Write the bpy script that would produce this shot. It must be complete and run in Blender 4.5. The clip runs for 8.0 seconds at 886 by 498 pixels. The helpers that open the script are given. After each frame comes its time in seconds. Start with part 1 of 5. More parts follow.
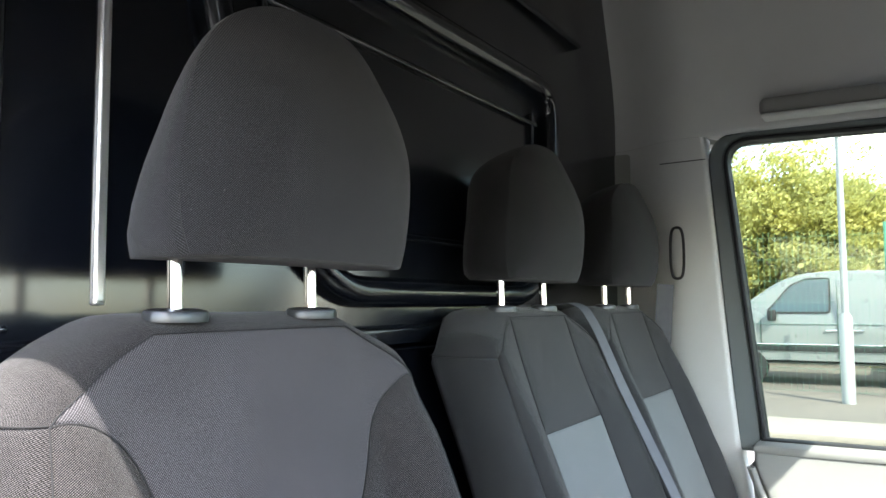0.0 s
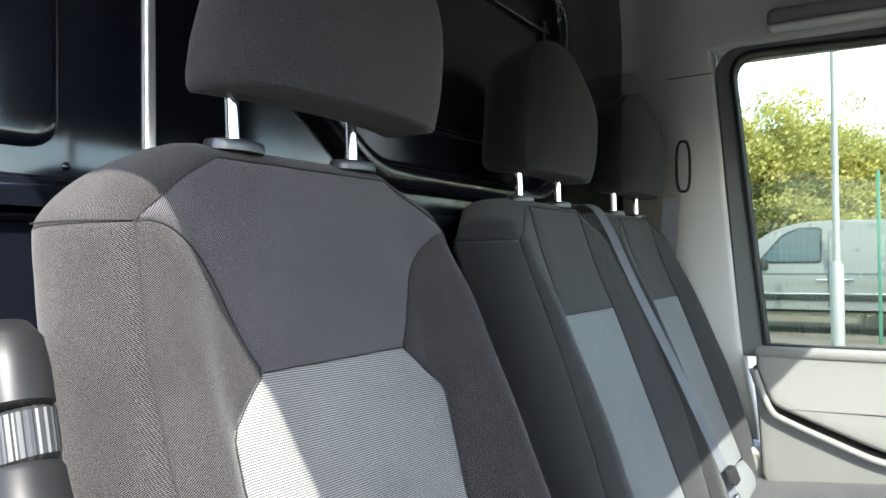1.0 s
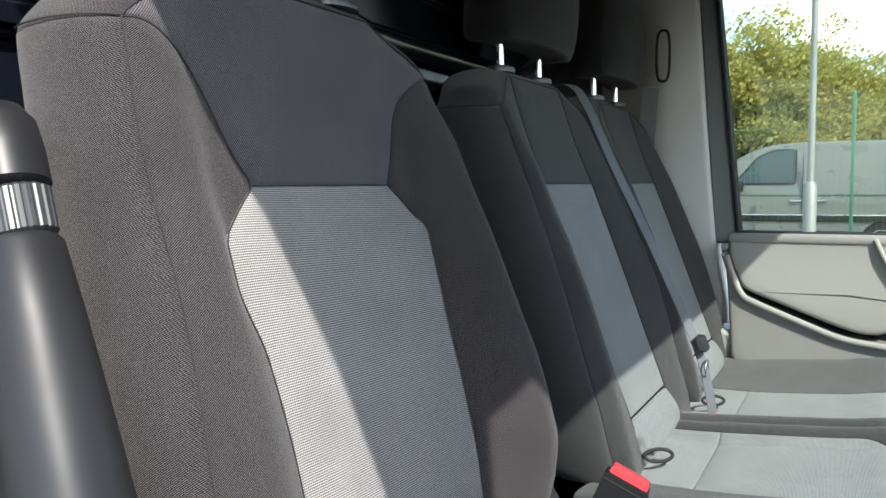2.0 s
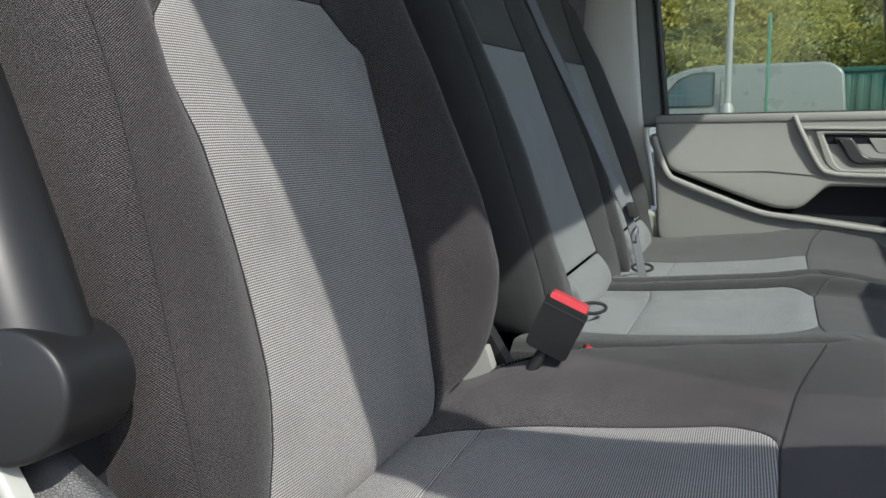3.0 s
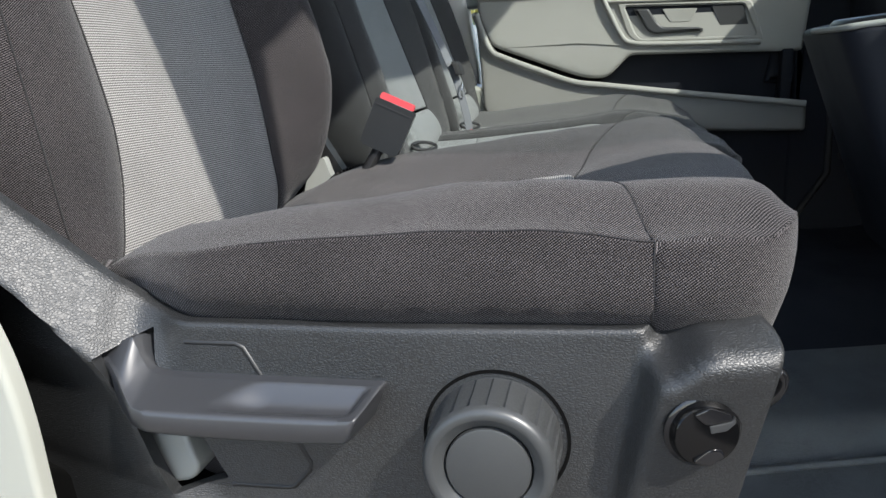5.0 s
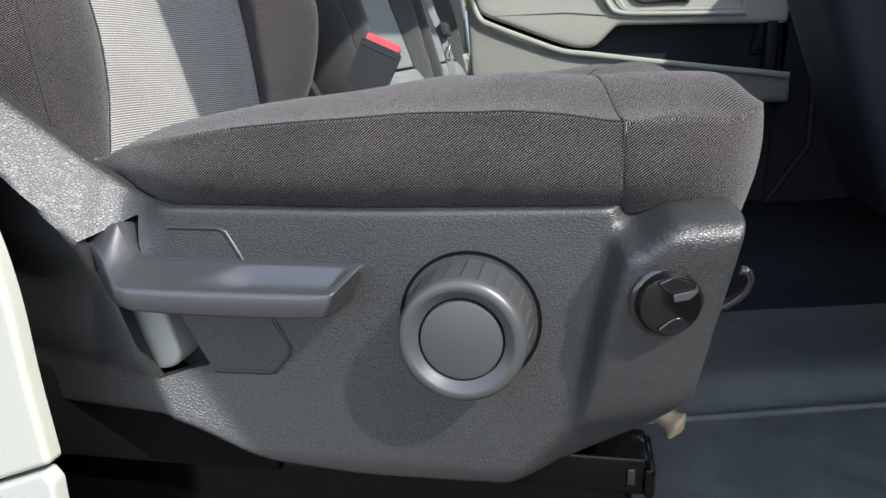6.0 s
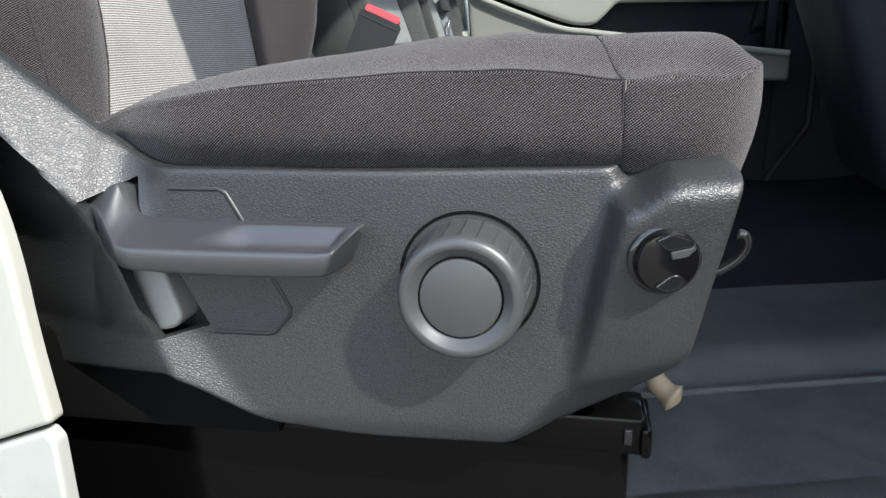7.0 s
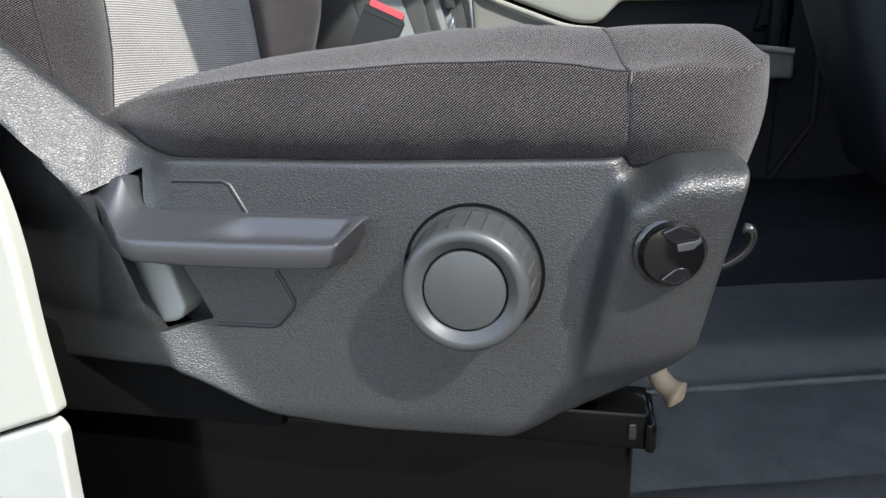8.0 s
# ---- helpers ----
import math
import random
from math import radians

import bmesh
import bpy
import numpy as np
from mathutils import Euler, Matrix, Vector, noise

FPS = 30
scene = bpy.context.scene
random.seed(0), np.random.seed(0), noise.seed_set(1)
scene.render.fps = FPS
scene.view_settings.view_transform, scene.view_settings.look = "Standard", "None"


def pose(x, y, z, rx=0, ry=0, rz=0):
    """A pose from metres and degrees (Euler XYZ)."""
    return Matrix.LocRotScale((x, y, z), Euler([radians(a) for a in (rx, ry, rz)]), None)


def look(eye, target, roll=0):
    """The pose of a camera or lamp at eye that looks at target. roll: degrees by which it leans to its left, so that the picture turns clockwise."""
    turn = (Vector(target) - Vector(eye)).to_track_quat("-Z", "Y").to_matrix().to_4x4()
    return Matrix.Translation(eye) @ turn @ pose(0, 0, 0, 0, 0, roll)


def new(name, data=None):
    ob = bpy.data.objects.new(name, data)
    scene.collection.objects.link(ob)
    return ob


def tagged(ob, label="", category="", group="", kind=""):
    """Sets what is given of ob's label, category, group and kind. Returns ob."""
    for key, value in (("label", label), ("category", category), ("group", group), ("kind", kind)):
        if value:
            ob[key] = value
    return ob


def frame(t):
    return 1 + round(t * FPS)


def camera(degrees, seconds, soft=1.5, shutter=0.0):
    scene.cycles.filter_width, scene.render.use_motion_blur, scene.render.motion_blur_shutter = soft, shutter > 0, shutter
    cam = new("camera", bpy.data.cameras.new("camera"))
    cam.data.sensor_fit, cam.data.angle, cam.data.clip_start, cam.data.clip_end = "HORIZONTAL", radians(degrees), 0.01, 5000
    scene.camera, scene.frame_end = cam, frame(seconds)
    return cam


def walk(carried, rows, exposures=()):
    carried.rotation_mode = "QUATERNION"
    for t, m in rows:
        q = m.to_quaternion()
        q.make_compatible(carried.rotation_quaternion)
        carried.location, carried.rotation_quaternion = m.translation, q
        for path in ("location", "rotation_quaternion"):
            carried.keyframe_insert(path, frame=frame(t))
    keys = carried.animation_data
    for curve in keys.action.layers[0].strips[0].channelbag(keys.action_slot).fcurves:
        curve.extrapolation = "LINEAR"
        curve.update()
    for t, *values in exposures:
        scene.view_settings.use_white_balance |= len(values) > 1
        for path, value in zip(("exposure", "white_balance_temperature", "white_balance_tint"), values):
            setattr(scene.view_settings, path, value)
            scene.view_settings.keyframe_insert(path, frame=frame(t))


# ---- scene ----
cam = camera(60.2, 8.0)

PATH = [
    (0, (-0.051, -0.165, 1.655), (-1.081, 1.543, 1.798), -0.3),
    (0.5, (-0.07, -0.19, 1.605), (-1.093, 1.526, 1.703), -0.3),
    (1, (-0.074, -0.214, 1.549), (-1.091, 1.508, 1.579), -0.6),
    (1.2, (-0.067, -0.221, 1.532), (-1.081, 1.502, 1.521), -0.4),
    (2.5, (-0.076, -0.237, 1.406), (-0.977, 1.531, 1.153), -1.0),
    (3, (-0.083, -0.241, 1.35), (-0.872, 1.565, 1.009), -1.3),
    (3.5, (-0.08, -0.25, 1.308), (-0.733, 1.595, 0.897), -1.7),
    (4, (-0.072, -0.281, 1.273), (-0.605, 1.593, 0.82), -2.5),
    (4.5, (-0.064, -0.321, 1.237), (-0.51, 1.568, 0.757), -2.7),
    (5, (-0.048, -0.338, 1.205), (-0.445, 1.558, 0.706), -2.4),
    (6.5, (-0.038, -0.37, 1.14), (-0.399, 1.521, 0.595), -1.2),
    (7, (-0.038, -0.37, 1.139), (-0.399, 1.514, 0.572), -1.2),
    (7.5, (-0.036, -0.369, 1.137), (-0.406, 1.512, 0.566), -1.2),
    (8, (-0.039, -0.37, 1.135), (-0.407, 1.512, 0.566), -1.1),
]
walk(cam, [(t, look(eye, target, roll)) for t, eye, target, roll in PATH], [(0, 3.3), (0.5, 3.08), (1.0, 2.86), (2.5, 1.78), (3.5, 1.42), (5.0, 1.82), (6.5, 2.14), (8.0, 2.17)])

# ---- world, sun, exposure ----
SUN_FROM = Vector((1.3, -1.0, 1.5)).normalized()
world = bpy.data.worlds.new("sky")
scene.world = world
world.use_nodes = True
wn = world.node_tree
wn.nodes.clear()
w_out = wn.nodes.new("ShaderNodeOutputWorld")
w_bg = wn.nodes.new("ShaderNodeBackground")
w_sky = wn.nodes.new("ShaderNodeTexSky")
w_sky.sky_type = "NISHITA"
w_sky.sun_disc = False
w_sky.sun_elevation = math.asin(SUN_FROM.z)
w_sky.sun_rotation = math.atan2(SUN_FROM.x, SUN_FROM.y)
w_bg.inputs["Strength"].default_value = 0.15
# soft white clouds over the blue
w_tc = wn.nodes.new("ShaderNodeTexCoord")
w_map = wn.nodes.new("ShaderNodeMapping")
w_map.inputs["Scale"].default_value = (1.0, 1.0, 2.6)
w_no = wn.nodes.new("ShaderNodeTexNoise")
w_no.inputs["Scale"].default_value = 3.2
w_no.inputs["Detail"].default_value = 7
w_ramp = wn.nodes.new("ShaderNodeValToRGB")
w_ramp.color_ramp.elements[0].position = 0.51
w_ramp.color_ramp.elements[1].position = 0.67
w_mix = wn.nodes.new("ShaderNodeMix")
w_mix.data_type = "RGBA"
w_mix.inputs["B"].default_value = (7.75, 7.8, 7.35, 1)
wn.links.new(w_tc.outputs["Generated"], w_map.inputs["Vector"])
wn.links.new(w_map.outputs["Vector"], w_no.inputs["Vector"])
wn.links.new(w_no.outputs["Fac"], w_ramp.inputs["Fac"])
wn.links.new(w_ramp.outputs["Color"], w_mix.inputs["Factor"])
wn.links.new(w_sky.outputs["Color"], w_mix.inputs["A"])
wn.links.new(w_mix.outputs["Result"], w_bg.inputs["Color"])
wn.links.new(w_bg.outputs["Background"], w_out.inputs["Surface"])

sun = new("sun", bpy.data.lights.new("sun", "SUN"))
sun.data.energy = 2.3
sun.data.angle = radians(0.6)
sun.data.color = (1.0, 0.97, 0.91)
sun.matrix_world = look(SUN_FROM * 20, (0, 0, 0))


# ---- materials ----
class Mat:
    """A node material with a principled shader, built up step by step."""

    def __init__(self, name, colour, rough=0.6, metal=0.0, spec=0.5):
        self.m = bpy.data.materials.new(name)
        self.m.use_nodes = True
        self.t = self.m.node_tree
        self.b = self.t.nodes["Principled BSDF"]
        self.b.inputs["Base Color"].default_value = (*colour, 1)
        self.b.inputs["Roughness"].default_value = rough
        self.b.inputs["Metallic"].default_value = metal
        self.b.inputs["Specular IOR Level"].default_value = spec
        self.colour, self.rough = colour, rough
        self.height = None

    def node(self, kind, **values):
        n = self.t.nodes.new(kind)
        for k, v in values.items():
            n.inputs[k.replace("_", " ")].default_value = v
        return n

    def link(self, a, b):
        self.t.links.new(a, b)

    def coord(self, which="Object", scale=(1, 1, 1), turn=0.0):
        tc = self.t.nodes.new("ShaderNodeTexCoord")
        mp = self.node("ShaderNodeMapping", Scale=scale, Rotation=(0, 0, turn))
        self.link(tc.outputs[which], mp.inputs["Vector"])
        return mp.outputs["Vector"]

    def maths(self, op, a, b=0.0):
        n = self.t.nodes.new("ShaderNodeMath")
        n.operation = op
        for i, v in enumerate((a, b)):
            if isinstance(v, (int, float)):
                n.inputs[i].default_value = v
            else:
                self.link(v, n.inputs[i])
        return n.outputs[0]

    def noise(self, scale, detail=4, which="Object", stretch=(1, 1, 1)):
        n = self.node("ShaderNodeTexNoise", Scale=scale, Detail=detail)
        self.link(self.coord(which, stretch), n.inputs["Vector"])
        return n.outputs["Fac"]

    def ramp(self, fac, low, high, a=0.0, b=1.0):
        n = self.node("ShaderNodeMapRange", From_Min=low, From_Max=high, To_Min=a, To_Max=b)
        self.link(fac, n.inputs["Value"])
        return n.outputs["Result"]

    def tint(self, fac, other):
        """Mix the base colour towards another by fac."""
        n = self.t.nodes.new("ShaderNodeMix")
        n.data_type = "RGBA"
        old = self.b.inputs["Base Color"]
        if old.links:
            self.link(old.links[0].from_socket, n.inputs["A"])
        else:
            n.inputs["A"].default_value = old.default_value
        n.inputs["B"].default_value = (*other, 1)
        self.link(fac, n.inputs["Factor"])
        self.link(n.outputs["Result"], old)
        return self

    def gloss(self, fac, a, b):
        self.link(self.ramp(fac, 0.3, 0.7, a, b), self.b.inputs["Roughness"])
        return self

    def bump(self, fac, depth, strength=1.0):
        n = self.node("ShaderNodeBump", Strength=strength, Distance=depth)
        self.link(fac, n.inputs["Height"])
        if self.b.inputs["Normal"].links:
            self.link(self.b.inputs["Normal"].links[0].from_socket, n.inputs["Normal"])
        self.link(n.outputs["Normal"], self.b.inputs["Normal"])
        return self


def wave_fabric(name, dark, light, pitch, turn, sheen=0.25, dots=False, rough=0.9):
    """Woven cloth; UV is in metres along the cover."""
    m = Mat(name, dark, rough, 0, 0.15)
    v = m.coord("UV", (1, 1, 1), turn)
    sep = m.t.nodes.new("ShaderNodeSeparateXYZ")
    m.link(v, sep.inputs[0])
    k = 2 * math.pi / pitch
    a = m.maths("SINE", m.maths("MULTIPLY", sep.outputs[0], k))
    b = m.maths("SINE", m.maths("MULTIPLY", sep.outputs[1], k * (1.0 if dots else 0.9)))
    if dots:
        body = m.maths("ADD", m.maths("MULTIPLY", a, 0.35), m.maths("MULTIPLY", b, 0.65))
        thread = m.ramp(body, -0.3, 0.6)
    else:
        wob = m.noise(1300, 2, "UV")
        body = m.maths("ADD", m.maths("MULTIPLY", a, 0.62), m.maths("MULTIPLY", m.maths("ADD", wob, -0.5), 1.6))
        body = m.maths("ADD", body, m.maths("MULTIPLY", b, 0.22))
        thread = m.ramp(body, -0.05, 0.80)
    m.tint(thread, light)
    big = m.noise(9, 5)
    m.tint(m.ramp(big, 0.45, 0.8, 0.0, 0.35), tuple(c * 0.72 for c in dark))
    lint = m.noise(620, 2)
    m.tint(m.ramp(lint, 0.70, 0.79, 0.0, 0.28), (0.30, 0.29, 0.28))
    m.b.inputs["Sheen Weight"].default_value = sheen
    m.b.inputs["Sheen Roughness"].default_value = 0.45
    m.bump(thread, 0.0003, 0.9)
    m.bump(big, 0.004, 0.25)
    return m.m


def plastic(name, colour, rough=0.55, grain=0.0022, depth=0.0004, spec=0.5, wear=0.25, crack=0.20):
    m = Mat(name, colour, rough, 0, spec)
    vo = m.node("ShaderNodeTexVoronoi", Scale=1 / grain, Randomness=0.8)
    vo.feature = "DISTANCE_TO_EDGE"
    warp = m.node("ShaderNodeTexNoise", Scale=0.6 / grain, Detail=2)
    m.link(m.coord(), warp.inputs["Vector"])
    add = m.t.nodes.new("ShaderNodeVectorMath")
    add.operation = "MULTIPLY_ADD"
    m.link(warp.outputs["Color"], add.inputs[0])
    add.inputs[1].default_value = (grain * 0.8,) * 3
    m.link(m.coord(), add.inputs[2])
    m.link(add.outputs[0], vo.inputs["Vector"])
    g = m.ramp(vo.outputs["Distance"], 0.0, crack)
    m.bump(g, depth, 0.8)
    m.tint(m.ramp(vo.outputs["Distance"], 0.0, crack * 0.8, 0.95, 0.0), tuple(c * 0.1 for c in colour))
    # shade in the grain's valleys: darker colour above, less specular here
    m.link(m.ramp(vo.outputs["Distance"], 0.0, crack * 0.45, spec * 0.68, spec), m.b.inputs["Specular IOR Level"])
    dirt = m.noise(14, 6)
    m.gloss(dirt, rough - 0.07, rough + 0.1)
    m.tint(m.ramp(dirt, 0.45, 0.75, 0, wear), tuple(min(1, c * 1.25 + 0.004) for c in colour))
    dust = m.noise(700, 1)
    m.tint(m.ramp(dust, 0.75, 0.84, 0, 0.12), (0.4, 0.38, 0.35))
    return m.m


def leather_grain(name, colour, rough=0.46):
    """Moulded plastic with a leather grain: small irregular pebbles with soft valleys, scuffed at a larger scale."""
    m = Mat(name, colour, rough, 0, 0.68)
    warp = m.node("ShaderNodeTexNoise", Scale=330, Detail=3)
    m.link(m.coord(), warp.inputs["Vector"])
    add = m.t.nodes.new("ShaderNodeVectorMath")
    add.operation = "MULTIPLY_ADD"
    m.link(warp.outputs["Color"], add.inputs[0])
    add.inputs[1].default_value = (0.0014,) * 3
    m.link(m.coord(scale=(0.72, 1.0, 1.15)), add.inputs[2])
    vo = m.node("ShaderNodeTexVoronoi", Scale=560, Randomness=1.0)
    vo.feature = "DISTANCE_TO_EDGE"
    m.link(add.outputs[0], vo.inputs["Vector"])
    pebble = m.ramp(vo.outputs["Distance"], 0.0, 0.26)
    high = m.maths("ADD", pebble, m.maths("MULTIPLY", m.noise(1500, 2), 0.25))
    m.bump(high, 0.00013, 1.0)
    # shade deep between the pebbles, put into the colour
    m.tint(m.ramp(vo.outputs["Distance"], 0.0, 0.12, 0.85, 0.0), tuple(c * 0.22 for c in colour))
    haze = m.noise(11, 6)
    m.gloss(haze, rough - 0.06, rough + 0.10)
    m.tint(m.ramp(haze, 0.45, 0.75, 0, 0.25), tuple(c * 1.3 for c in colour))
    m.tint(m.ramp(m.noise(700, 1), 0.76, 0.84, 0, 0.10), (0.4, 0.38, 0.35))
    return m.m


def smooth_mat(name, colour, rough=0.4, metal=0.0, spec=0.5, vary=0.15, scale=12, bumpy=0.0):
    m = Mat(name, colour, rough, metal, spec)
    n = m.noise(scale, 5)
    m.tint(m.ramp(n, 0.4, 0.75, 0, vary), tuple(c * 0.6 for c in colour))
    m.gloss(n, max(0.02, rough - 0.06), rough + 0.08)
    if bumpy:
        m.bump(n, bumpy, 0.5)
    return m.m


TWILL = wave_fabric("charcoal_twill", (0.0030, 0.0028, 0.0029), (0.116, 0.103, 0.105), 0.00118, radians(52), 0.13)
TWILL_SOFT = wave_fabric("charcoal_fine_cloth", (0.030, 0.0275, 0.0305), (0.150, 0.139, 0.149), 0.0015, radians(40), 0.2)
WEAVE = wave_fabric("grey_ribbed_weave", (0.078, 0.076, 0.073), (0.340, 0.331, 0.316), 0.0020, radians(2), 0.15, dots=True)
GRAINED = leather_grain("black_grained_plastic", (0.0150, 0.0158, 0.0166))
ARM_PLASTIC = smooth_mat("armrest_plastic", (0.0115, 0.0115, 0.012), 0.40, 0, 0.28, vary=0.2)
WEAVE_PALE = wave_fabric("pale_grey_bench_weave", (0.097, 0.103, 0.105), (0.297, 0.312, 0.311), 0.0016, radians(2), 0.2, dots=True)
MATT = smooth_mat("matt_black_plastic", (0.0095, 0.0095, 0.010), 0.5, vary=0.2)
CLOTH_DARK = wave_fabric("black_fine_cloth", (0.0215, 0.0218, 0.0225), (0.080, 0.0805, 0.081), 0.0011, radians(35), 0.18)
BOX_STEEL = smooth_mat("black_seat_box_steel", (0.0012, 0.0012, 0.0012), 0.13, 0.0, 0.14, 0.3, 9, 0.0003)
# one charcoal cloth twice; HEAD_CLOTH holds the passenger side's shade in its colour
HEAD_CLOTH = wave_fabric("shaded_headrest_cloth", (0.005, 0.0049, 0.0052), (0.025, 0.024, 0.026), 0.0015, radians(40), 0.14)
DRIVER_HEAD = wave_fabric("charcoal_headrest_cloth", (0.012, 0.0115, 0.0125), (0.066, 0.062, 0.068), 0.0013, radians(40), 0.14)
SWITCH_BLACK = smooth_mat("satin_black_switch_plastic", (0.003, 0.003, 0.0033), 0.16, 0, 0.35, vary=0.2)
THREAD = smooth_mat("black_seam_thread", (0.016, 0.015, 0.016), 0.9, vary=0.1)
SATIN = smooth_mat("satin_black_plastic", (0.026, 0.027, 0.030), 0.34, 0, 0.8, vary=0.2)
KNOB_GREY = smooth_mat("fine_grained_grey_plastic", (0.036, 0.038, 0.039), 0.37, 0, 0.55, 0.15, 900, 0.00004)
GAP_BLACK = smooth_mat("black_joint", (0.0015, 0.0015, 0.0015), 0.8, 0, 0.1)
SATIN_GREY = smooth_mat("satin_dark_grey_plastic", (0.028, 0.029, 0.030), 0.40, vary=0.2)
GLOSS = smooth_mat("gloss_black_plastic", (0.008, 0.008, 0.009), 0.08, vary=0.1)
TRIM_GREY = smooth_mat("light_grey_trim", (0.27, 0.268, 0.248), 0.55, 0, 0.4, 0.12, 9, 0.0004)
TRIM_PALE = smooth_mat("pale_grey_pillar_trim", (0.56, 0.56, 0.53), 0.55, 0, 0.4, 0.12, 9, 0.0004)
TRIM_MID = smooth_mat("mid_grey_trim", (0.17, 0.168, 0.155), 0.55, 0, 0.4, 0.12, 9, 0.0004)
LINING = smooth_mat("headliner_cloth", (0.30, 0.285, 0.265), 0.95, vary=0.25, scale=6, bumpy=0.002)
DARK_TRIM = smooth_mat("dark_blue_grey_plastic", (0.012, 0.0138, 0.0190), 0.62, 0, 0.16, 0.12, 9, 0.0004)
STEEL_BLACK = smooth_mat("black_painted_steel", (0.004, 0.005, 0.008), 0.17, 0.0, 0.8, 0.2, 5, 0.0001)
CHROME = smooth_mat("chrome", (0.85, 0.85, 0.86), 0.08, 1.0, vary=0.05)
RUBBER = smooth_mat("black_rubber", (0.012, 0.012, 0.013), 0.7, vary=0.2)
MAT_RUBBER = plastic("rubber_floor_mat", (0.148, 0.158, 0.158), 0.6, 0.0012, 0.0002, 0.4, 0.4)
RED = smooth_mat("red_plastic", (0.46, 0.03, 0.038), 0.4, vary=0.1)
WHITE_PAINT = smooth_mat("white_body_paint", (0.28, 0.284, 0.25), 0.3, 0, 0.5, 0.06, 4)
SCUFF = smooth_mat("pale_grey_sill_plastic", (0.26, 0.268, 0.248), 0.65, 0, 0.3, 0.3, 22, 0.0004)
WEBBING = smooth_mat("grey_seat_belt_webbing", (0.105, 0.11, 0.12), 0.55, vary=0.2, scale=60)
BUCKLE_BLACK = smooth_mat("black_buckle_plastic", (0.004, 0.004, 0.0042), 0.42, 0, 0.3, vary=0.2)
BEIGE = smooth_mat("beige_plastic", (0.45, 0.35, 0.24), 0.6, vary=0.2)


def glass_mat(name, tint, alpha):
    m = Mat(name, tint, 0.02)
    out = m.t.nodes["Material Output"]
    clear = m.node("ShaderNodeBsdfTransparent", Color=(*tint, 1))
    shine = m.node("ShaderNodeBsdfGlossy", Roughness=0.02)
    fres = m.node("ShaderNodeFresnel", IOR=1.22)
    mix = m.t.nodes.new("ShaderNodeMixShader")
    m.link(fres.outputs[0], mix.inputs[0])
    m.link(clear.outputs[0], mix.inputs[1])
    m.link(shine.outputs[0], mix.inputs[2])
    m.link(mix.outputs[0], out.inputs["Surface"])
    return m.m


SIDE_GLASS = glass_mat("privacy_side_glass", (0.66, 0.69, 0.64), 0.1)
GLASS = glass_mat("tinted_window_glass", (0.86, 0.885, 0.87), 0.1)


# ---- mesh helpers ----
from mathutils.geometry import delaunay_2d_cdt, tessellate_polygon


def mesh_from(name, verts, faces, mat, smooth=True, uvs=None):
    me = bpy.data.meshes.new(name)
    me.from_pydata([tuple(v) for v in verts], [], faces)
    me.materials.append(mat)
    if uvs is not None:
        layer = me.uv_layers.new(name="uv")
        for lp in me.loops:
            layer.data[lp.index].uv = uvs[lp.vertex_index]
    me.polygons.foreach_set("use_smooth", [smooth] * len(me.polygons))
    me.update()
    return me


def fix_normals(me):
    bm = bmesh.new()
    bm.from_mesh(me)
    bmesh.ops.recalc_face_normals(bm, faces=bm.faces)
    bm.to_mesh(me)
    bm.free()
    return me


def sharpen(me, degrees=40):
    me.set_sharp_from_angle(angle=radians(degrees))
    return me


def part(name, me, parent=None, label=""):
    ob = new(name, me)
    if parent is not None:
        ob.parent = parent
        ob.matrix_parent_inverse = Matrix.Identity(4)
    if label:
        ob["label"] = label
    return ob


def thing(name, label, category, group="", at=(0, 0, 0)):
    ob = new(name)
    ob.empty_display_size = 0.05
    ob.location = at
    return tagged(ob, label, category, group)


def smoothstep(a, b, x):
    if a == b:
        return 0.0 if x < a else 1.0
    t = min(1.0, max(0.0, (x - a) / (b - a)))
    return t * t * (3 - 2 * t)


def curve1(pairs):
    """A smooth function through sorted (x, y) pairs."""
    xs = [p[0] for p in pairs]
    ys = [p[1] for p in pairs]
    n = len(xs)
    d = [(ys[i + 1] - ys[i]) / (xs[i + 1] - xs[i]) for i in range(n - 1)]
    m = [d[0]] + [0.0 if d[i - 1] * d[i] <= 0 else 2 * d[i - 1] * d[i] / (d[i - 1] + d[i]) for i in range(1, n - 1)] + [d[-1]]

    def f(x):
        if x <= xs[0]:
            return ys[0] + m[0] * (x - xs[0])
        if x >= xs[-1]:
            return ys[-1] + m[-1] * (x - xs[-1])
        i = max(k for k in range(n - 1) if xs[k] <= x)
        h = xs[i + 1] - xs[i]
        t = (x - xs[i]) / h
        return ((1 + 2 * t) * (1 - t) ** 2 * ys[i] + t * (1 - t) ** 2 * h * m[i] + t * t * (3 - 2 * t) * ys[i + 1] + t * t * (t - 1) * h * m[i + 1])

    return f


def round_poly(points, radius, steps=6):
    """A closed 2D outline with its corners rounded; radius may be a list."""
    out = []
    n = len(points)
    for i, p in enumerate(points):
        p = Vector(p)
        a, b = Vector(points[i - 1]) - p, Vector(points[(i + 1) % n]) - p
        r = radius[i] if isinstance(radius, (list, tuple)) else radius
        r = min(r, a.length * 0.49, b.length * 0.49)
        if r < 1e-5:
            out.append(p)
            continue
        s, e = p + a.normalized() * r, p + b.normalized() * r
        for k in range(steps + 1):
            t = k / steps
            out.append(s * (1 - t) ** 2 + p * 2 * t * (1 - t) + e * t * t)
    return out


def area2(points):
    return sum(a.x * b.y - b.x * a.y for a, b in zip(points, points[1:] + points[:1])) / 2


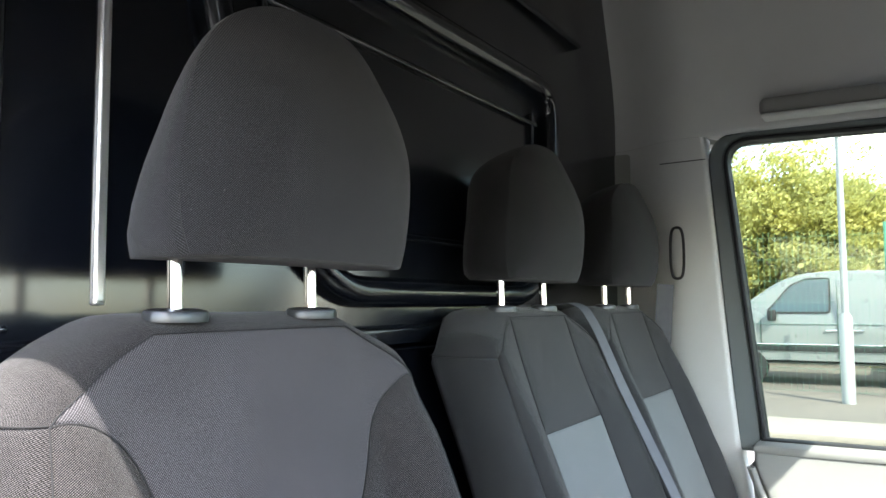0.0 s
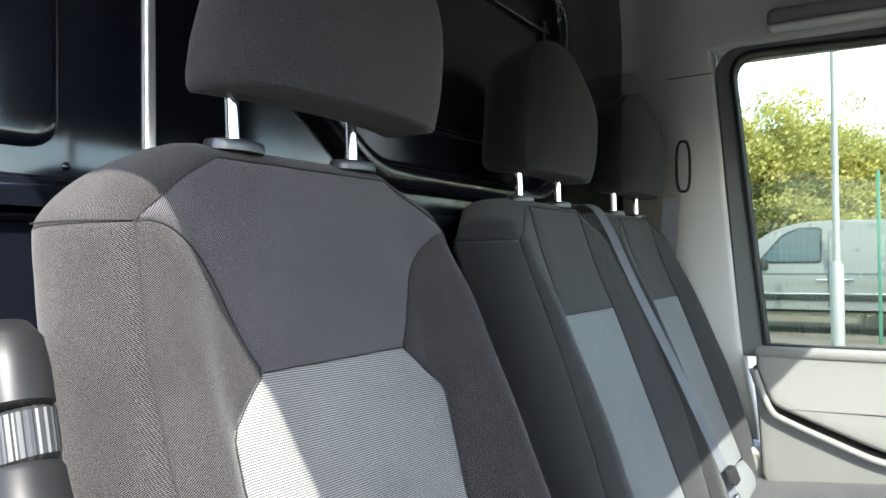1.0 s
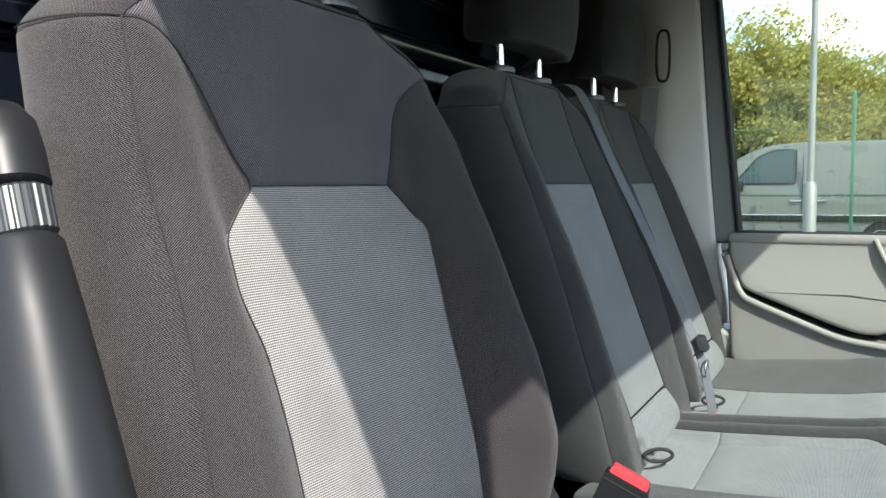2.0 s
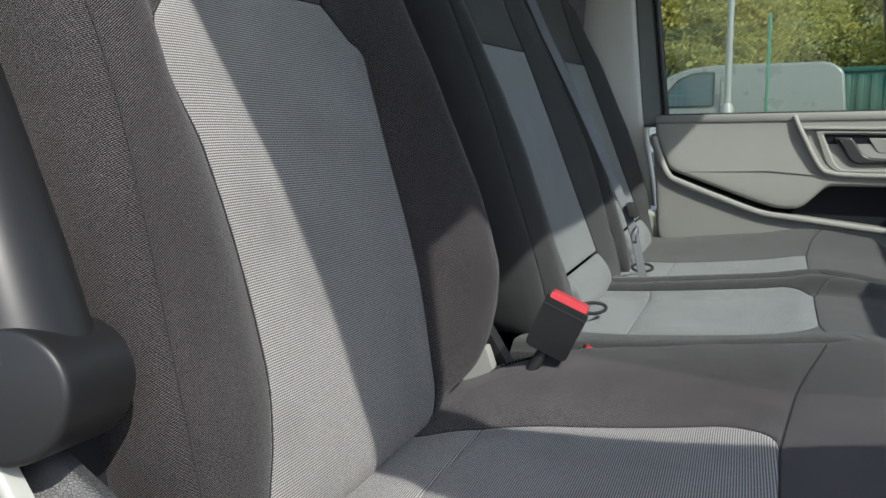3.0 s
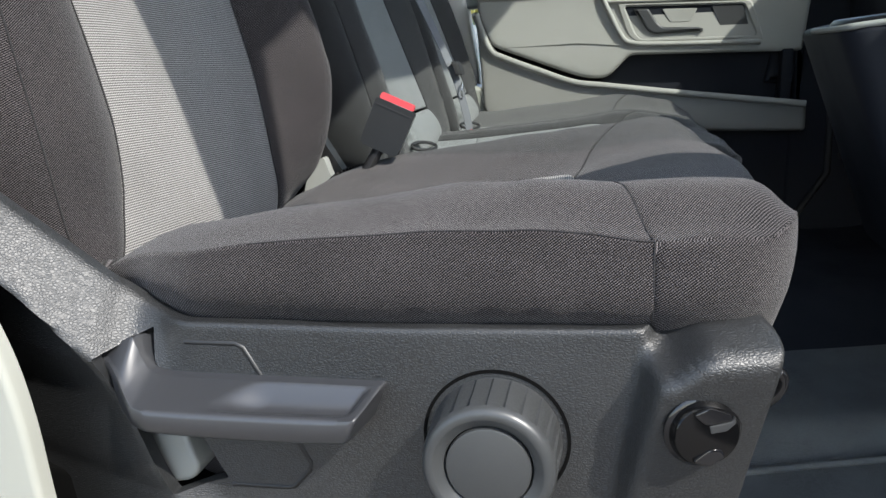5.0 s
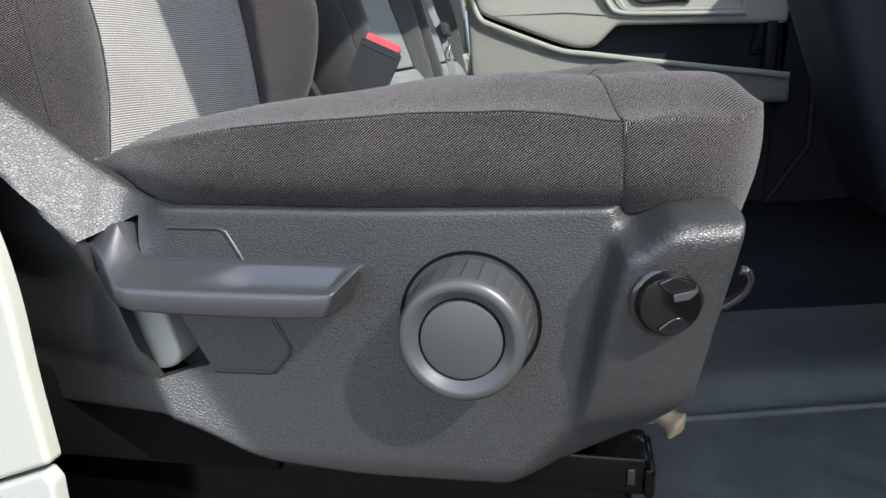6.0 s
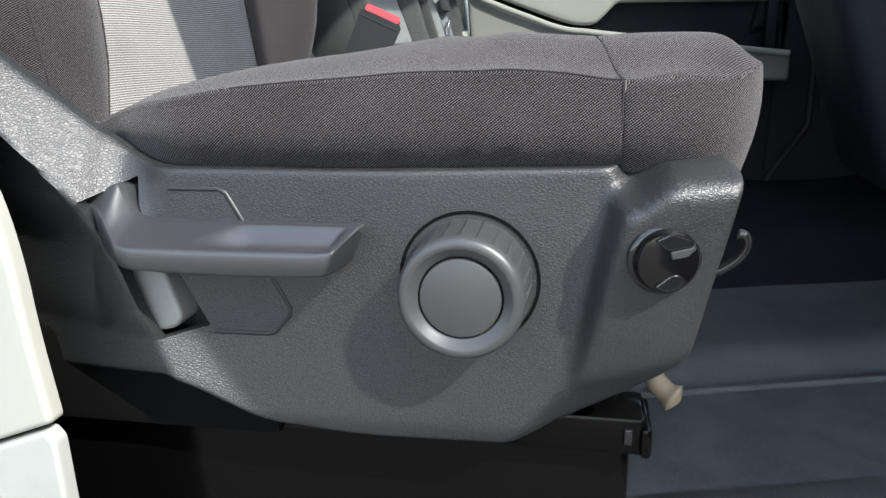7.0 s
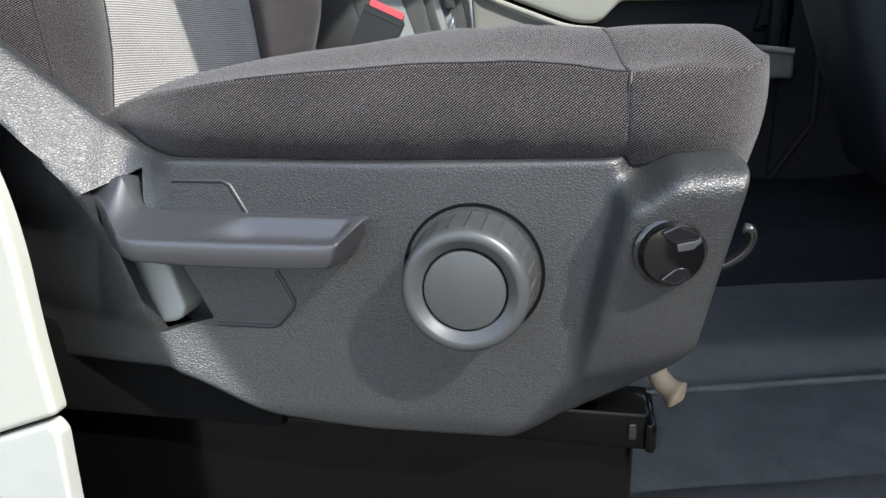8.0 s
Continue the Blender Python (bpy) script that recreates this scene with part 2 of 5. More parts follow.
def inset(points, d):
    """Moves a counter-clockwise outline inwards by d."""
    n = len(points)
    res = []
    for i, p in enumerate(points):
        u = (p - points[i - 1])
        v = (points[(i + 1) % n] - p)
        u = u.normalized() if u.length > 1e-9 else v.normalized()
        v = v.normalized() if v.length > 1e-9 else u
        nn = Vector((-u.y - v.y, u.x + v.x))
        if nn.length < 1e-6:
            nn = Vector((-u.y, u.x))
        nn.normalize()
        c = max(0.4, nn.dot(Vector((-u.y, u.x))))
        res.append(p + nn * (d / c))
    return res


def plate(name, outline, mat, place, depth, bevel=0.004, segs=3, crown=0.0):
    """A solid with a 2D outline and a rounded front edge. place(a, b, h): a point of the outline at height h above its back."""
    pts = [Vector(p) for p in outline]
    if area2(pts) < 0:
        pts.reverse()
    n = len(pts)
    loops = [[place(p.x, p.y, 0) for p in pts]]
    for k in range(segs + 1):
        a = math.pi / 2 * k / segs
        ins = bevel * (1 - math.cos(a))
        loops.append([place(p.x, p.y, depth - bevel + bevel * math.sin(a)) for p in inset(pts, ins)])
    loops.append([place(p.x, p.y, depth) for p in inset(pts, bevel * 1.25)])
    verts = [v for lp in loops for v in lp]
    faces = []
    for r in range(len(loops) - 1):
        for i in range(n):
            j = (i + 1) % n
            faces.append((r * n + i, r * n + j, (r + 1) * n + j, (r + 1) * n + i))
    last = inset(pts, bevel * 1.25)
    for tri in tessellate_polygon([[(p.x, p.y, 0) for p in last]]):
        faces.append(tuple((len(loops) - 1) * n + i for i in tri))
    for tri in tessellate_polygon([[(p.x, p.y, 0) for p in pts]]):
        faces.append(tuple(reversed(tri)))
    me = fix_normals(mesh_from(name, verts, faces, mat))
    return sharpen(me, 35)


def lathe(name, profile, mat, place, n=40, knurl=None):
    """Turns (radius, height) pairs round an axis; place(a, b, h)."""
    verts, faces = [], []
    for r, h in profile:
        for i in range(n):
            a = 2 * math.pi * i / n
            rr = r + (knurl(a, r, h) if knurl else 0)
            verts.append(place(rr * math.cos(a), rr * math.sin(a), h))
    for k in range(len(profile) - 1):
        for i in range(n):
            j = (i + 1) % n
            faces.append((k * n + i, k * n + j, (k + 1) * n + j, (k + 1) * n + i))
    faces.append(tuple(range(n)))
    faces.append(tuple(reversed(range((len(profile) - 1) * n, len(profile) * n))))
    return sharpen(fix_normals(mesh_from(name, verts, faces, mat)), 35)


def rod(name, points, radius, mat, n=12, caps=True, flat=1.0):
    """A tube through points; radius a number or a list; flat squeezes it."""
    pts = [Vector(p) for p in points]
    verts, faces = [], []
    side = None
    for i, p in enumerate(pts):
        d = (pts[min(i + 1, len(pts) - 1)] - pts[max(i - 1, 0)]).normalized()
        if side is None:
            ref = Vector((0, 0, 1)) if abs(d.z) < 0.9 else Vector((0, 1, 0))
            side = d.cross(ref).normalized()
        side = (side - d * side.dot(d)).normalized()
        up = d.cross(side)
        r = radius[i] if isinstance(radius, (list, tuple)) else radius
        for k in range(n):
            a = 2 * math.pi * k / n
            verts.append(p + side * (r * math.cos(a)) + up * (r * flat * math.sin(a)))
    for i in range(len(pts) - 1):
        for k in range(n):
            j = (k + 1) % n
            faces.append((i * n + k, i * n + j, (i + 1) * n + j, (i + 1) * n + k))
    if caps:
        faces.append(tuple(reversed(range(n))))
        faces.append(tuple(range((len(pts) - 1) * n, len(pts) * n)))
    return sharpen(fix_normals(mesh_from(name, verts, faces, mat)), 50)


def spline(points, per=8):
    """Catmull-Rom through 3D points."""
    p = [Vector(q) for q in points]
    p = [p[0] * 2 - p[1]] + p + [p[-1] * 2 - p[-2]]
    out = []
    for i in range(1, len(p) - 2):
        for k in range(per):
            t = k / per
            a, b, c, d = p[i - 1], p[i], p[i + 1], p[i + 2]
            out.append(0.5 * ((2 * b) + (c - a) * t + (2 * a - 5 * b + 4 * c - d) * t * t + (3 * b - 3 * c + d - a) * t ** 3))
    out.append(p[-2])
    return out


def box(name, lo, hi, mat, bevel=0.004, segs=2):
    bm = bmesh.new()
    bmesh.ops.create_cube(bm, size=1)
    lo, hi = Vector(lo), Vector(hi)
    for v in bm.verts:
        v.co = Vector((lo[i] + (v.co[i] + 0.5) * (hi[i] - lo[i]) for i in range(3)))
    if bevel:
        bmesh.ops.bevel(bm, geom=list(bm.edges), offset=bevel, segments=segs, profile=0.5, affect="EDGES")
    me = bpy.data.meshes.new(name)
    bm.to_mesh(me)
    bm.free()
    me.materials.append(mat)
    me.polygons.foreach_set("use_smooth", [True] * len(me.polygons))
    return sharpen(me, 35)


def patch(name, surf, nu, nv, mat, uv, puff=0.003, roll=0.02, groove=0.0013, skirt=0.012, wrinkle=0.0, flip=False):
    """A padded cloth panel over surf(s, t), s and t from 0 to 1: it swells a little, dips at its stitched seams and turns inwards round its edge."""
    def spread(k, n):
        u = k / n
        return 0.45 * u + 0.55 * (0.5 - 0.5 * math.cos(math.pi * u))
    us = [0.0, 0.35 / nu] + [max(0.7 / nu, min(1 - 0.7 / nu, spread(k, nu))) for k in range(2, nu - 1)] + [1 - 0.35 / nu, 1.0]
    vs = [0.0, 0.35 / nv] + [max(0.7 / nv, min(1 - 0.7 / nv, spread(k, nv))) for k in range(2, nv - 1)] + [1 - 0.35 / nv, 1.0]
    base = [[Vector(surf(u, v)) for v in vs] for u in us]
    nor = [[None] * (nv + 1) for _ in range(nu + 1)]
    for i in range(nu + 1):
        for j in range(nv + 1):
            du = base[min(i + 1, nu)][j] - base[max(i - 1, 0)][j]
            dv = base[i][min(j + 1, nv)] - base[i][max(j - 1, 0)]
            c = du.cross(dv)
            nor[i][j] = (c.normalized() if c.length > 1e-12 else Vector((0, 0, 1))) * (-1 if flip else 1)
    verts, uvs, faces = [], [], []
    for i in range(nu + 1):
        for j in range(nv + 1):
            p = base[i][j]
            e = min((p - base[0][j]).length, (p - base[nu][j]).length, (p - base[i][0]).length, (p - base[i][nv]).length)
            k = min(1.0, e / roll)
            h = puff * (1 - (1 - k) ** 2) - groove * (1 - min(1.0, e / 0.004)) ** 2
            if wrinkle:
                h += wrinkle * (noise.noise(p * 22) + 0.5 * noise.noise(p * 55)) * k
            verts.append(p + nor[i][j] * h)
            uvs.append(uv(p, us[i], vs[j]))
    w = nv + 1
    for i in range(nu):
        for j in range(nv):
            q = (i * w + j, (i + 1) * w + j, (i + 1) * w + j + 1, i * w + j + 1)
            faces.append(tuple(reversed(q)) if flip else q)
    ring = [(i, 0) for i in range(nu)] + [(nu, j) for j in range(nv)] + [(i, nv) for i in range(nu, 0, -1)] + [(0, j) for j in range(nv, 0, -1)]
    start = len(verts)
    for i, j in ring:
        verts.append(verts[i * w + j] - nor[i][j] * skirt)
        uvs.append(uvs[i * w + j])
    m = len(ring)
    for k in range(m):
        a, b = ring[k], ring[(k + 1) % m]
        q = (b[0] * w + b[1], a[0] * w + a[1], start + k, start + (k + 1) % m)
        faces.append(tuple(reversed(q)) if flip else q)
    return mesh_from(name, verts, faces, mat, True, uvs)


def along(points):
    """A function of 0..1 along a polyline, by length."""
    pts = [Vector(p) for p in points]
    run = [0.0]
    for a, b in zip(pts, pts[1:]):
        run.append(run[-1] + (b - a).length)

    def f(t):
        d = max(0.0, min(1.0, t)) * run[-1]
        i = max(k for k in range(len(run) - 1) if run[k] <= d + 1e-12)
        g = (d - run[i]) / max(1e-9, run[i + 1] - run[i])
        return pts[i].lerp(pts[i + 1], g)

    return f


def relief(name, outline, depth_at, mat, back, edge=0.006, step=0.006, hole=()):
    """A moulded panel over an x-z outline: depth_at(x, z) gives its y, the edges are rounded and run back by back; hole is an opening through it."""
    pts = [Vector(p) for p in outline]
    if area2(pts) < 0:
        pts.reverse()
    fine = []
    for a, b in zip(pts, pts[1:] + pts[:1]):
        n = max(1, int((b - a).length / step))
        fine += [a.lerp(b, k / n) for k in range(n)]
    rings = [fine]
    for k in range(1, 4):
        rings.append(inset(fine, edge * (1 - math.cos(math.pi / 2 * k / 3))))
    n = len(fine)
    last = rings[-1]
    cut = []
    for a, b in zip(hole, list(hole[1:]) + list(hole[:1])):
        a, b = Vector(a), Vector(b)
        k = max(1, int((b - a).length / step))
        cut += [a.lerp(b, i / k) for i in range(k)]
    xs, zs = [p.x for p in last], [p.y for p in last]
    extra = []
    x = min(xs)
    while x < max(xs):
        z = min(zs)
        while z < max(zs):
            p = Vector((x, z))
            if inside(p, last) and min((p - q).length for q in last + cut) > step * 0.6:
                extra.append(p)
            z += step
        x += step
    h = len(cut)
    flat = [Vector((p.x, p.y)) for p in last] + cut + extra
    v2, _, f2, orig, _, _ = delaunay_2d_cdt(flat, [(i, (i + 1) % n) for i in range(n)] + [(n + i, n + (i + 1) % h) for i in range(h)], [], 1, 1e-7)
    verts, faces = [], []
    for k, ring in enumerate(rings[:-1]):
        for p in ring:
            verts.append((p.x, depth_at(p.x, p.y) + edge * (1 - math.sin(math.pi / 2 * k / 3)), p.y))
    base = len(verts)
    where = {}
    for i, p in enumerate(v2):
        verts.append((p.x, depth_at(p.x, p.y), p.y))
        for o in orig[i]:
            where[o] = base + i
    for f in f2:
        if not h or not inside((v2[f[0]] + v2[f[1]] + v2[f[2]]) / 3, cut):
            faces.append(tuple(base + i for i in f))
    if h:
        start = len(verts)
        verts += [(p.x, depth_at(p.x, p.y) + edge + back, p.y) for p in cut]
        faces += [(where[n + i], where[n + (i + 1) % h], start + (i + 1) % h, start + i) for i in range(h)]
    for k in range(len(rings) - 1):
        for i in range(n):
            j = (i + 1) % n
            hi = [where[i], where[j]] if k == len(rings) - 2 else [(k + 1) * n + i, (k + 1) * n + j]
            faces.append((k * n + i, k * n + j, hi[1], hi[0]))
    start = len(verts)
    verts += [(p.x, depth_at(p.x, p.y) + edge + back, p.y) for p in fine]
    for i in range(n):
        j = (i + 1) % n
        faces.append((start + i, start + j, j, i))
    return sharpen(fix_normals(mesh_from(name, verts, faces, mat)), 60)


def inside(p, poly):
    hit = False
    for a, b in zip(poly, poly[1:] + poly[:1]):
        if (a.y > p.y) != (b.y > p.y) and p.x < (b.x - a.x) * (p.y - a.y) / (b.y - a.y) + a.x:
            hit = not hit
    return hit


# ---- seats ----
def seat_back(owner, c, xc, peak, seam, insert_half, upper_half, bottom, split=None, cloth=TWILL, plain=TWILL_SOFT, wide=0.217, weave=WEAVE, near_half=None, far_peak=None, far_seam=None):
    """Backrest covers: ribbed centre panel, two bolsters, shoulder panel, side and top gussets, back shell. The bolster on the cab's middle may differ."""
    top_z, corner_z, insert_z = 1.633, 1.578, 1.462
    wo = curve1([(1.03, wide - 0.010), (1.06, wide + 0.002), (1.11, wide + 0.010), (1.2, wide + 0.012), (1.4, wide + 0.002), (corner_z, wide - 0.010)])

    def half_of(z, sg):
        return near_half(z) if near_half and sg < 0 else insert_half(z)

    def front(y, z):
        d = abs(y - c)
        w = wo(min(z, corner_z))
        top = far_peak(z) if far_peak and y > c else peak(z)
        rim = far_seam(z) if far_seam and y > c else seam(z)
        h0 = half_of(min(z, 1.40), -1 if y < c else 1)
        crest = min(w - 0.008, max(0.190, h0 + 0.022))
        hill = top * smoothstep(h0 - 0.012, crest, d)
        return xc(z) + hill + (rim - top) * smoothstep(crest, w + 0.004, d)

    def uv_front(p, s, t):
        return (p.y, p.z * 1.05)

    low = split if split else bottom

    def ins(s, t):
        z = low + (insert_z - low) * t
        y = c - half_of(z, -1) + (half_of(z, -1) + half_of(z, 1)) * s
        return (front(y, z), y, z)

    part("centre_panel", patch("centre_panel", ins, 30, 48, weave, uv_front, 0.003, 0.03, wrinkle=0.0008), owner, "light grey ribbed weave centre panel")
    if split:
        def pad(s, t):
            z = bottom + (split - 0.004 - bottom) * t
            y = c + (2 * s - 1) * insert_half(z)
            return (front(y, z) + 0.012 * math.sin(math.pi * t), y, z)
        part("lower_pad", patch("lower_pad", pad, 24, 12, weave, uv_front, 0.006, 0.02), owner, "grey woven lower back pad")

    def inner(zz, sg=1):
        return half_of(zz, sg) if zz <= insert_z else upper_half(zz)

    h_top = 0.115
    w_top = wo(corner_z)

    def brow(d):
        """Height of the upper edge at d from the middle."""
        return corner_z + (top_z - corner_z) * min(1.0, max(0.0, (w_top - d) / (w_top - h_top))) ** 0.8

    def lift(d, zz):
        return (brow(d) - corner_z) * smoothstep(1.475, corner_z, zz)

    for sg in (-1, 1):
        def bol(s, t):
            zz = bottom + (corner_z - 0.001 - bottom) * t
            d = inner(zz, sg) + (wo(zz) - inner(zz, sg)) * s
            z = zz + lift(d, zz)
            return (front(c + sg * d, z), c + sg * d, z)
        part("side_bolster", patch("side_bolster", bol, 18, 90, cloth, uv_front, 0.003, 0.03, wrinkle=0.0010, flip=(sg < 0)), owner)

    def upper(s, t):
        zz = insert_z + (corner_z - insert_z) * t
        d = (2 * s - 1) * min(inner(zz), wo(zz))
        z = zz + lift(abs(d), zz)
        return (front(c + d, z), c + d, z)

    part("shoulder_panel", patch("shoulder_panel", upper, 40, 30, plain, uv_front, 0.003, 0.03, wrinkle=0.0006), owner)

    # outline from the bottom of one side over the top to the other
    side = [(wo(bottom + (corner_z - bottom) * k / 24), bottom + (corner_z - bottom) * k / 24) for k in range(25)]
    prof = [(0, 0), (0.010, 0.008), (0.018, 0.026), (0.021, 0.050), (0.018, 0.080), (0.010, 0.104), (-0.006, 0.116)]

    def section(y, z, ny, nz, q, amount):
        k = q * (len(prof) - 1)
        i = min(int(k), len(prof) - 2)
        f = k - i
        o = (prof[i][0] * (1 - f) + prof[i + 1][0] * f) * amount
        b = prof[i][1] * (1 - f) + prof[i + 1][1] * f
        return (front(y, min(z, top_z)) - b, y + ny * o, z + nz * o)

    for sg in (-1, 1):
        def gus(s, t):
            k = t * 24
            i = min(int(k), 23)
            d = side[i][0] + (side[i + 1][0] - side[i][0]) * (k - i)
            z = side[i][1] + (side[i + 1][1] - side[i][1]) * (k - i)
            return section(c + sg * d, z, sg, 0, s, 1.0)
        part("side_gusset", patch("side_gusset", gus, 16, 44, cloth, lambda p, s, t: (p.x, p.z), 0.002, 0.03, wrinkle=0.001, flip=(sg < 0)), owner)

    over = along([(-w_top + (w_top - 0.0) * k / 40, brow(w_top - w_top * k / 40)) for k in range(41)] + [(w_top * k / 40, brow(w_top * k / 40)) for k in range(1, 41)])

    def topg(s, t):
        p, q = over(t - 0.03), over(t + 0.03)
        u = (q - p).normalized()
        m = over(t)
        ny, nz = -u.y, u.x
        side_k = smoothstep(0.10, w_top, abs(m.x))
        ny += (math.copysign(1.0, m.x) - ny) * smoothstep(0.90 * w_top, w_top, abs(m.x))
        nz *= 1 - smoothstep(0.90 * w_top, w_top, abs(m.x))
        return section(c + m.x, m.y, ny, nz, s, 0.65 + 0.35 * side_k)

    part("top_gusset", patch("top_gusset", topg, 16, 70, cloth, lambda p, s, t: (t * 0.56, s * 0.17), 0.002, 0.03, flip=True), owner)

    def stitch(pts):
        part("seam", rod("seam", pts, 0.00065, THREAD, 6), owner)

    for sg in (-1, 1):
        stitch([(front(c + sg * wo(z), z), c + sg * wo(z), z) for z in (bottom + (corner_z - bottom) * k / 50 for k in range(51))])
        run = []
        for k in range(71):
            zz = bottom + (corner_z - bottom) * k / 70
            d = min(inner(zz, sg), wo(zz))
            z = zz + lift(d, zz)
            run.append((front(c + sg * d, z) + 0.0004, c + sg * d, z))
        stitch(run)
        stitch([section(c + sg * (w_top + 0.0008), corner_z + 0.001, sg, 0, k / 16, 1.0) for k in range(17)])
    h_ins = insert_half(insert_z)
    stitch([(front(c + h_ins * k / 12, insert_z) + 0.0004, c + h_ins * k / 12, insert_z) for k in range(-12, 13)])
    stitch([(front(c + w_top * k / 40, brow(abs(w_top * k / 40))) + 0.0004, c + w_top * k / 40, brow(abs(w_top * k / 40)) + 0.0006) for k in range(-40, 41)])

    def back(s, t):
        z = bottom + (top_z - bottom) * t
        h = wo(min(z, corner_z)) if z < corner_z else w_top + (h_top - w_top) * (z - corner_z) / (top_z - corner_z)
        y = c + (1 - 2 * s) * h
        return (front(y, z) - 0.117, y, z)

    part("back_cover", patch("back_cover", back, 16, 24, RUBBER, lambda p, s, t: (p.y, p.z), 0.003), owner, "plain black backrest rear")
    return front


def pad_disc(name, outline, at, mat, rings=9, uv=None, edge=0.003, crown=0.0):
    """A closed cover over an outline: at(y, z, r) gives the point, r from 0 in the middle to 1 at the seam."""
    pts = [Vector(p) for p in outline]
    cen = sum(pts, Vector((0, 0))) / len(pts)
    n = len(pts)
    verts, faces, uvs = [at(cen.x, cen.y, 0)], [], [(cen.x, cen.y)]
    for k in range(1, rings + 1):
        r = math.sin(math.pi / 2 * k / rings)
        for p in pts:
            q = cen + (p - cen) * r
            verts.append(at(q.x, q.y, r))
            uvs.append((q.x, q.y))
    for i in range(n):
        j = (i + 1) % n
        faces.append((0, 1 + i, 1 + j))
        for k in range(rings - 1):
            faces.append((1 + k * n + i, 1 + (k + 1) * n + i, 1 + (k + 1) * n + j, 1 + k * n + j))
    return fix_normals(mesh_from(name, verts, faces, mat, True, uvs))


def headrest(owner, c, x0, post_x, cloth, scale=1.0, post_c=0.0, lean=0.50):
    """A domed headrest with a gusset round it, on two chrome posts in black collars."""
    half = 0.154 * scale
    z0, zt = 1.694, 1.920
    right = []
    for k in range(19):
        a = math.pi / 2 * k / 18
        right.append((half * math.cos(a) ** 0.75, z0 + 0.07 + (zt - z0 - 0.07) * math.sin(a)))
    lower = [(half * 0.92, z0), (half * 0.97, z0 + 0.02), (half * 0.995, z0 + 0.045)]
    base = [(-half * 0.92 + 1.84 * half * k / 12, z0) for k in range(1, 12)]
    outline = [Vector(p) for p in base + lower + right] + [Vector((-y, z)) for y, z in reversed(right[:-1])] + [Vector((-y, z)) for y, z in reversed(lower)]

    def face_x(z):
        u = (z - z0) / (zt - z0)
        return x0 - 0.010 - 0.022 * smoothstep(0.45, 1.1, u) + 0.008 * math.sin(math.pi * min(1, u * 1.2))

    def fr(y, z, r):
        bow = 0.026 * (abs(y) / half) ** 2.2
        return Vector((face_x(z) - bow - 0.013 * r ** 5, c + y, z))

    part("front_cover", pad_disc("front_cover", outline, fr, cloth), owner)
    prof = [(0.0, 0.0), (0.007, 0.006), (0.012, 0.018), (0.015, 0.034), (0.014, 0.052), (0.006, 0.070), (-0.010, 0.086), (-0.034, 0.094)]
    ccw = outline if area2(outline) > 0 else list(reversed(outline))
    verts, faces, uvs = [], [], []
    n = len(ccw)
    run = 0.0
    for k, (o, b) in enumerate(prof):
        lp = inset(ccw, -o)
        for i, p in enumerate(lp):
            s = ccw[i]
            e = fr(s.x, s.y, 1)
            u = (s.y - z0) / (zt - z0)
            p = s + (p - s) * (0.80 - 0.55 * u)
            taper = 1 - (0.02 + lean * u) * (b / 0.1)
            zz = max(z0 - 0.002, z0 + (p.y - z0) * (1 - 0.10 * b / 0.1))
            back = min(e.x - b * 0.96, e.x - b * 0.5 - 0.0)
            verts.append((back, c + p.x * taper, zz))
            uvs.append((s.x + s.y, b))
    for k in range(len(prof) - 1):
        for i in range(n):
            j = (i + 1) % n
            faces.append((k * n + i, k * n + j, (k + 1) * n + j, (k + 1) * n + i))
    faces.append(tuple(range((len(prof) - 1) * n, len(prof) * n)))
    part("seam", rod("seam", [fr(p.x, p.y, 1) for p in outline if p.y < z0 + 0.06 and p.x < -0.5 * half], 0.0005, THREAD, 6), owner)
    part("gusset", fix_normals(mesh_from("gusset", verts, faces, cloth, True, uvs)), owner)
    for sg in (-1, 1):
        y = post_c + sg * 0.082
        part("post", rod("post", [(post_x, y, 1.60), (post_x - 0.004, y, 1.725)], 0.0062, CHROME, 16), owner, "chrome headrest post")
        cz = 1.648

        def ring(a, b, h, y=y, cz=cz):
            return (post_x + a * 0.72, y + b, cz + h - 0.03 * a)
        part("collar", lathe("collar", [(0.0285, -0.006), (0.029, -0.001), (0.0275, 0.0025), (0.021, 0.004), (0.010, 0.0045), (0.008, 0.003)], SATIN, ring, 28), owner, "black plastic post collar")


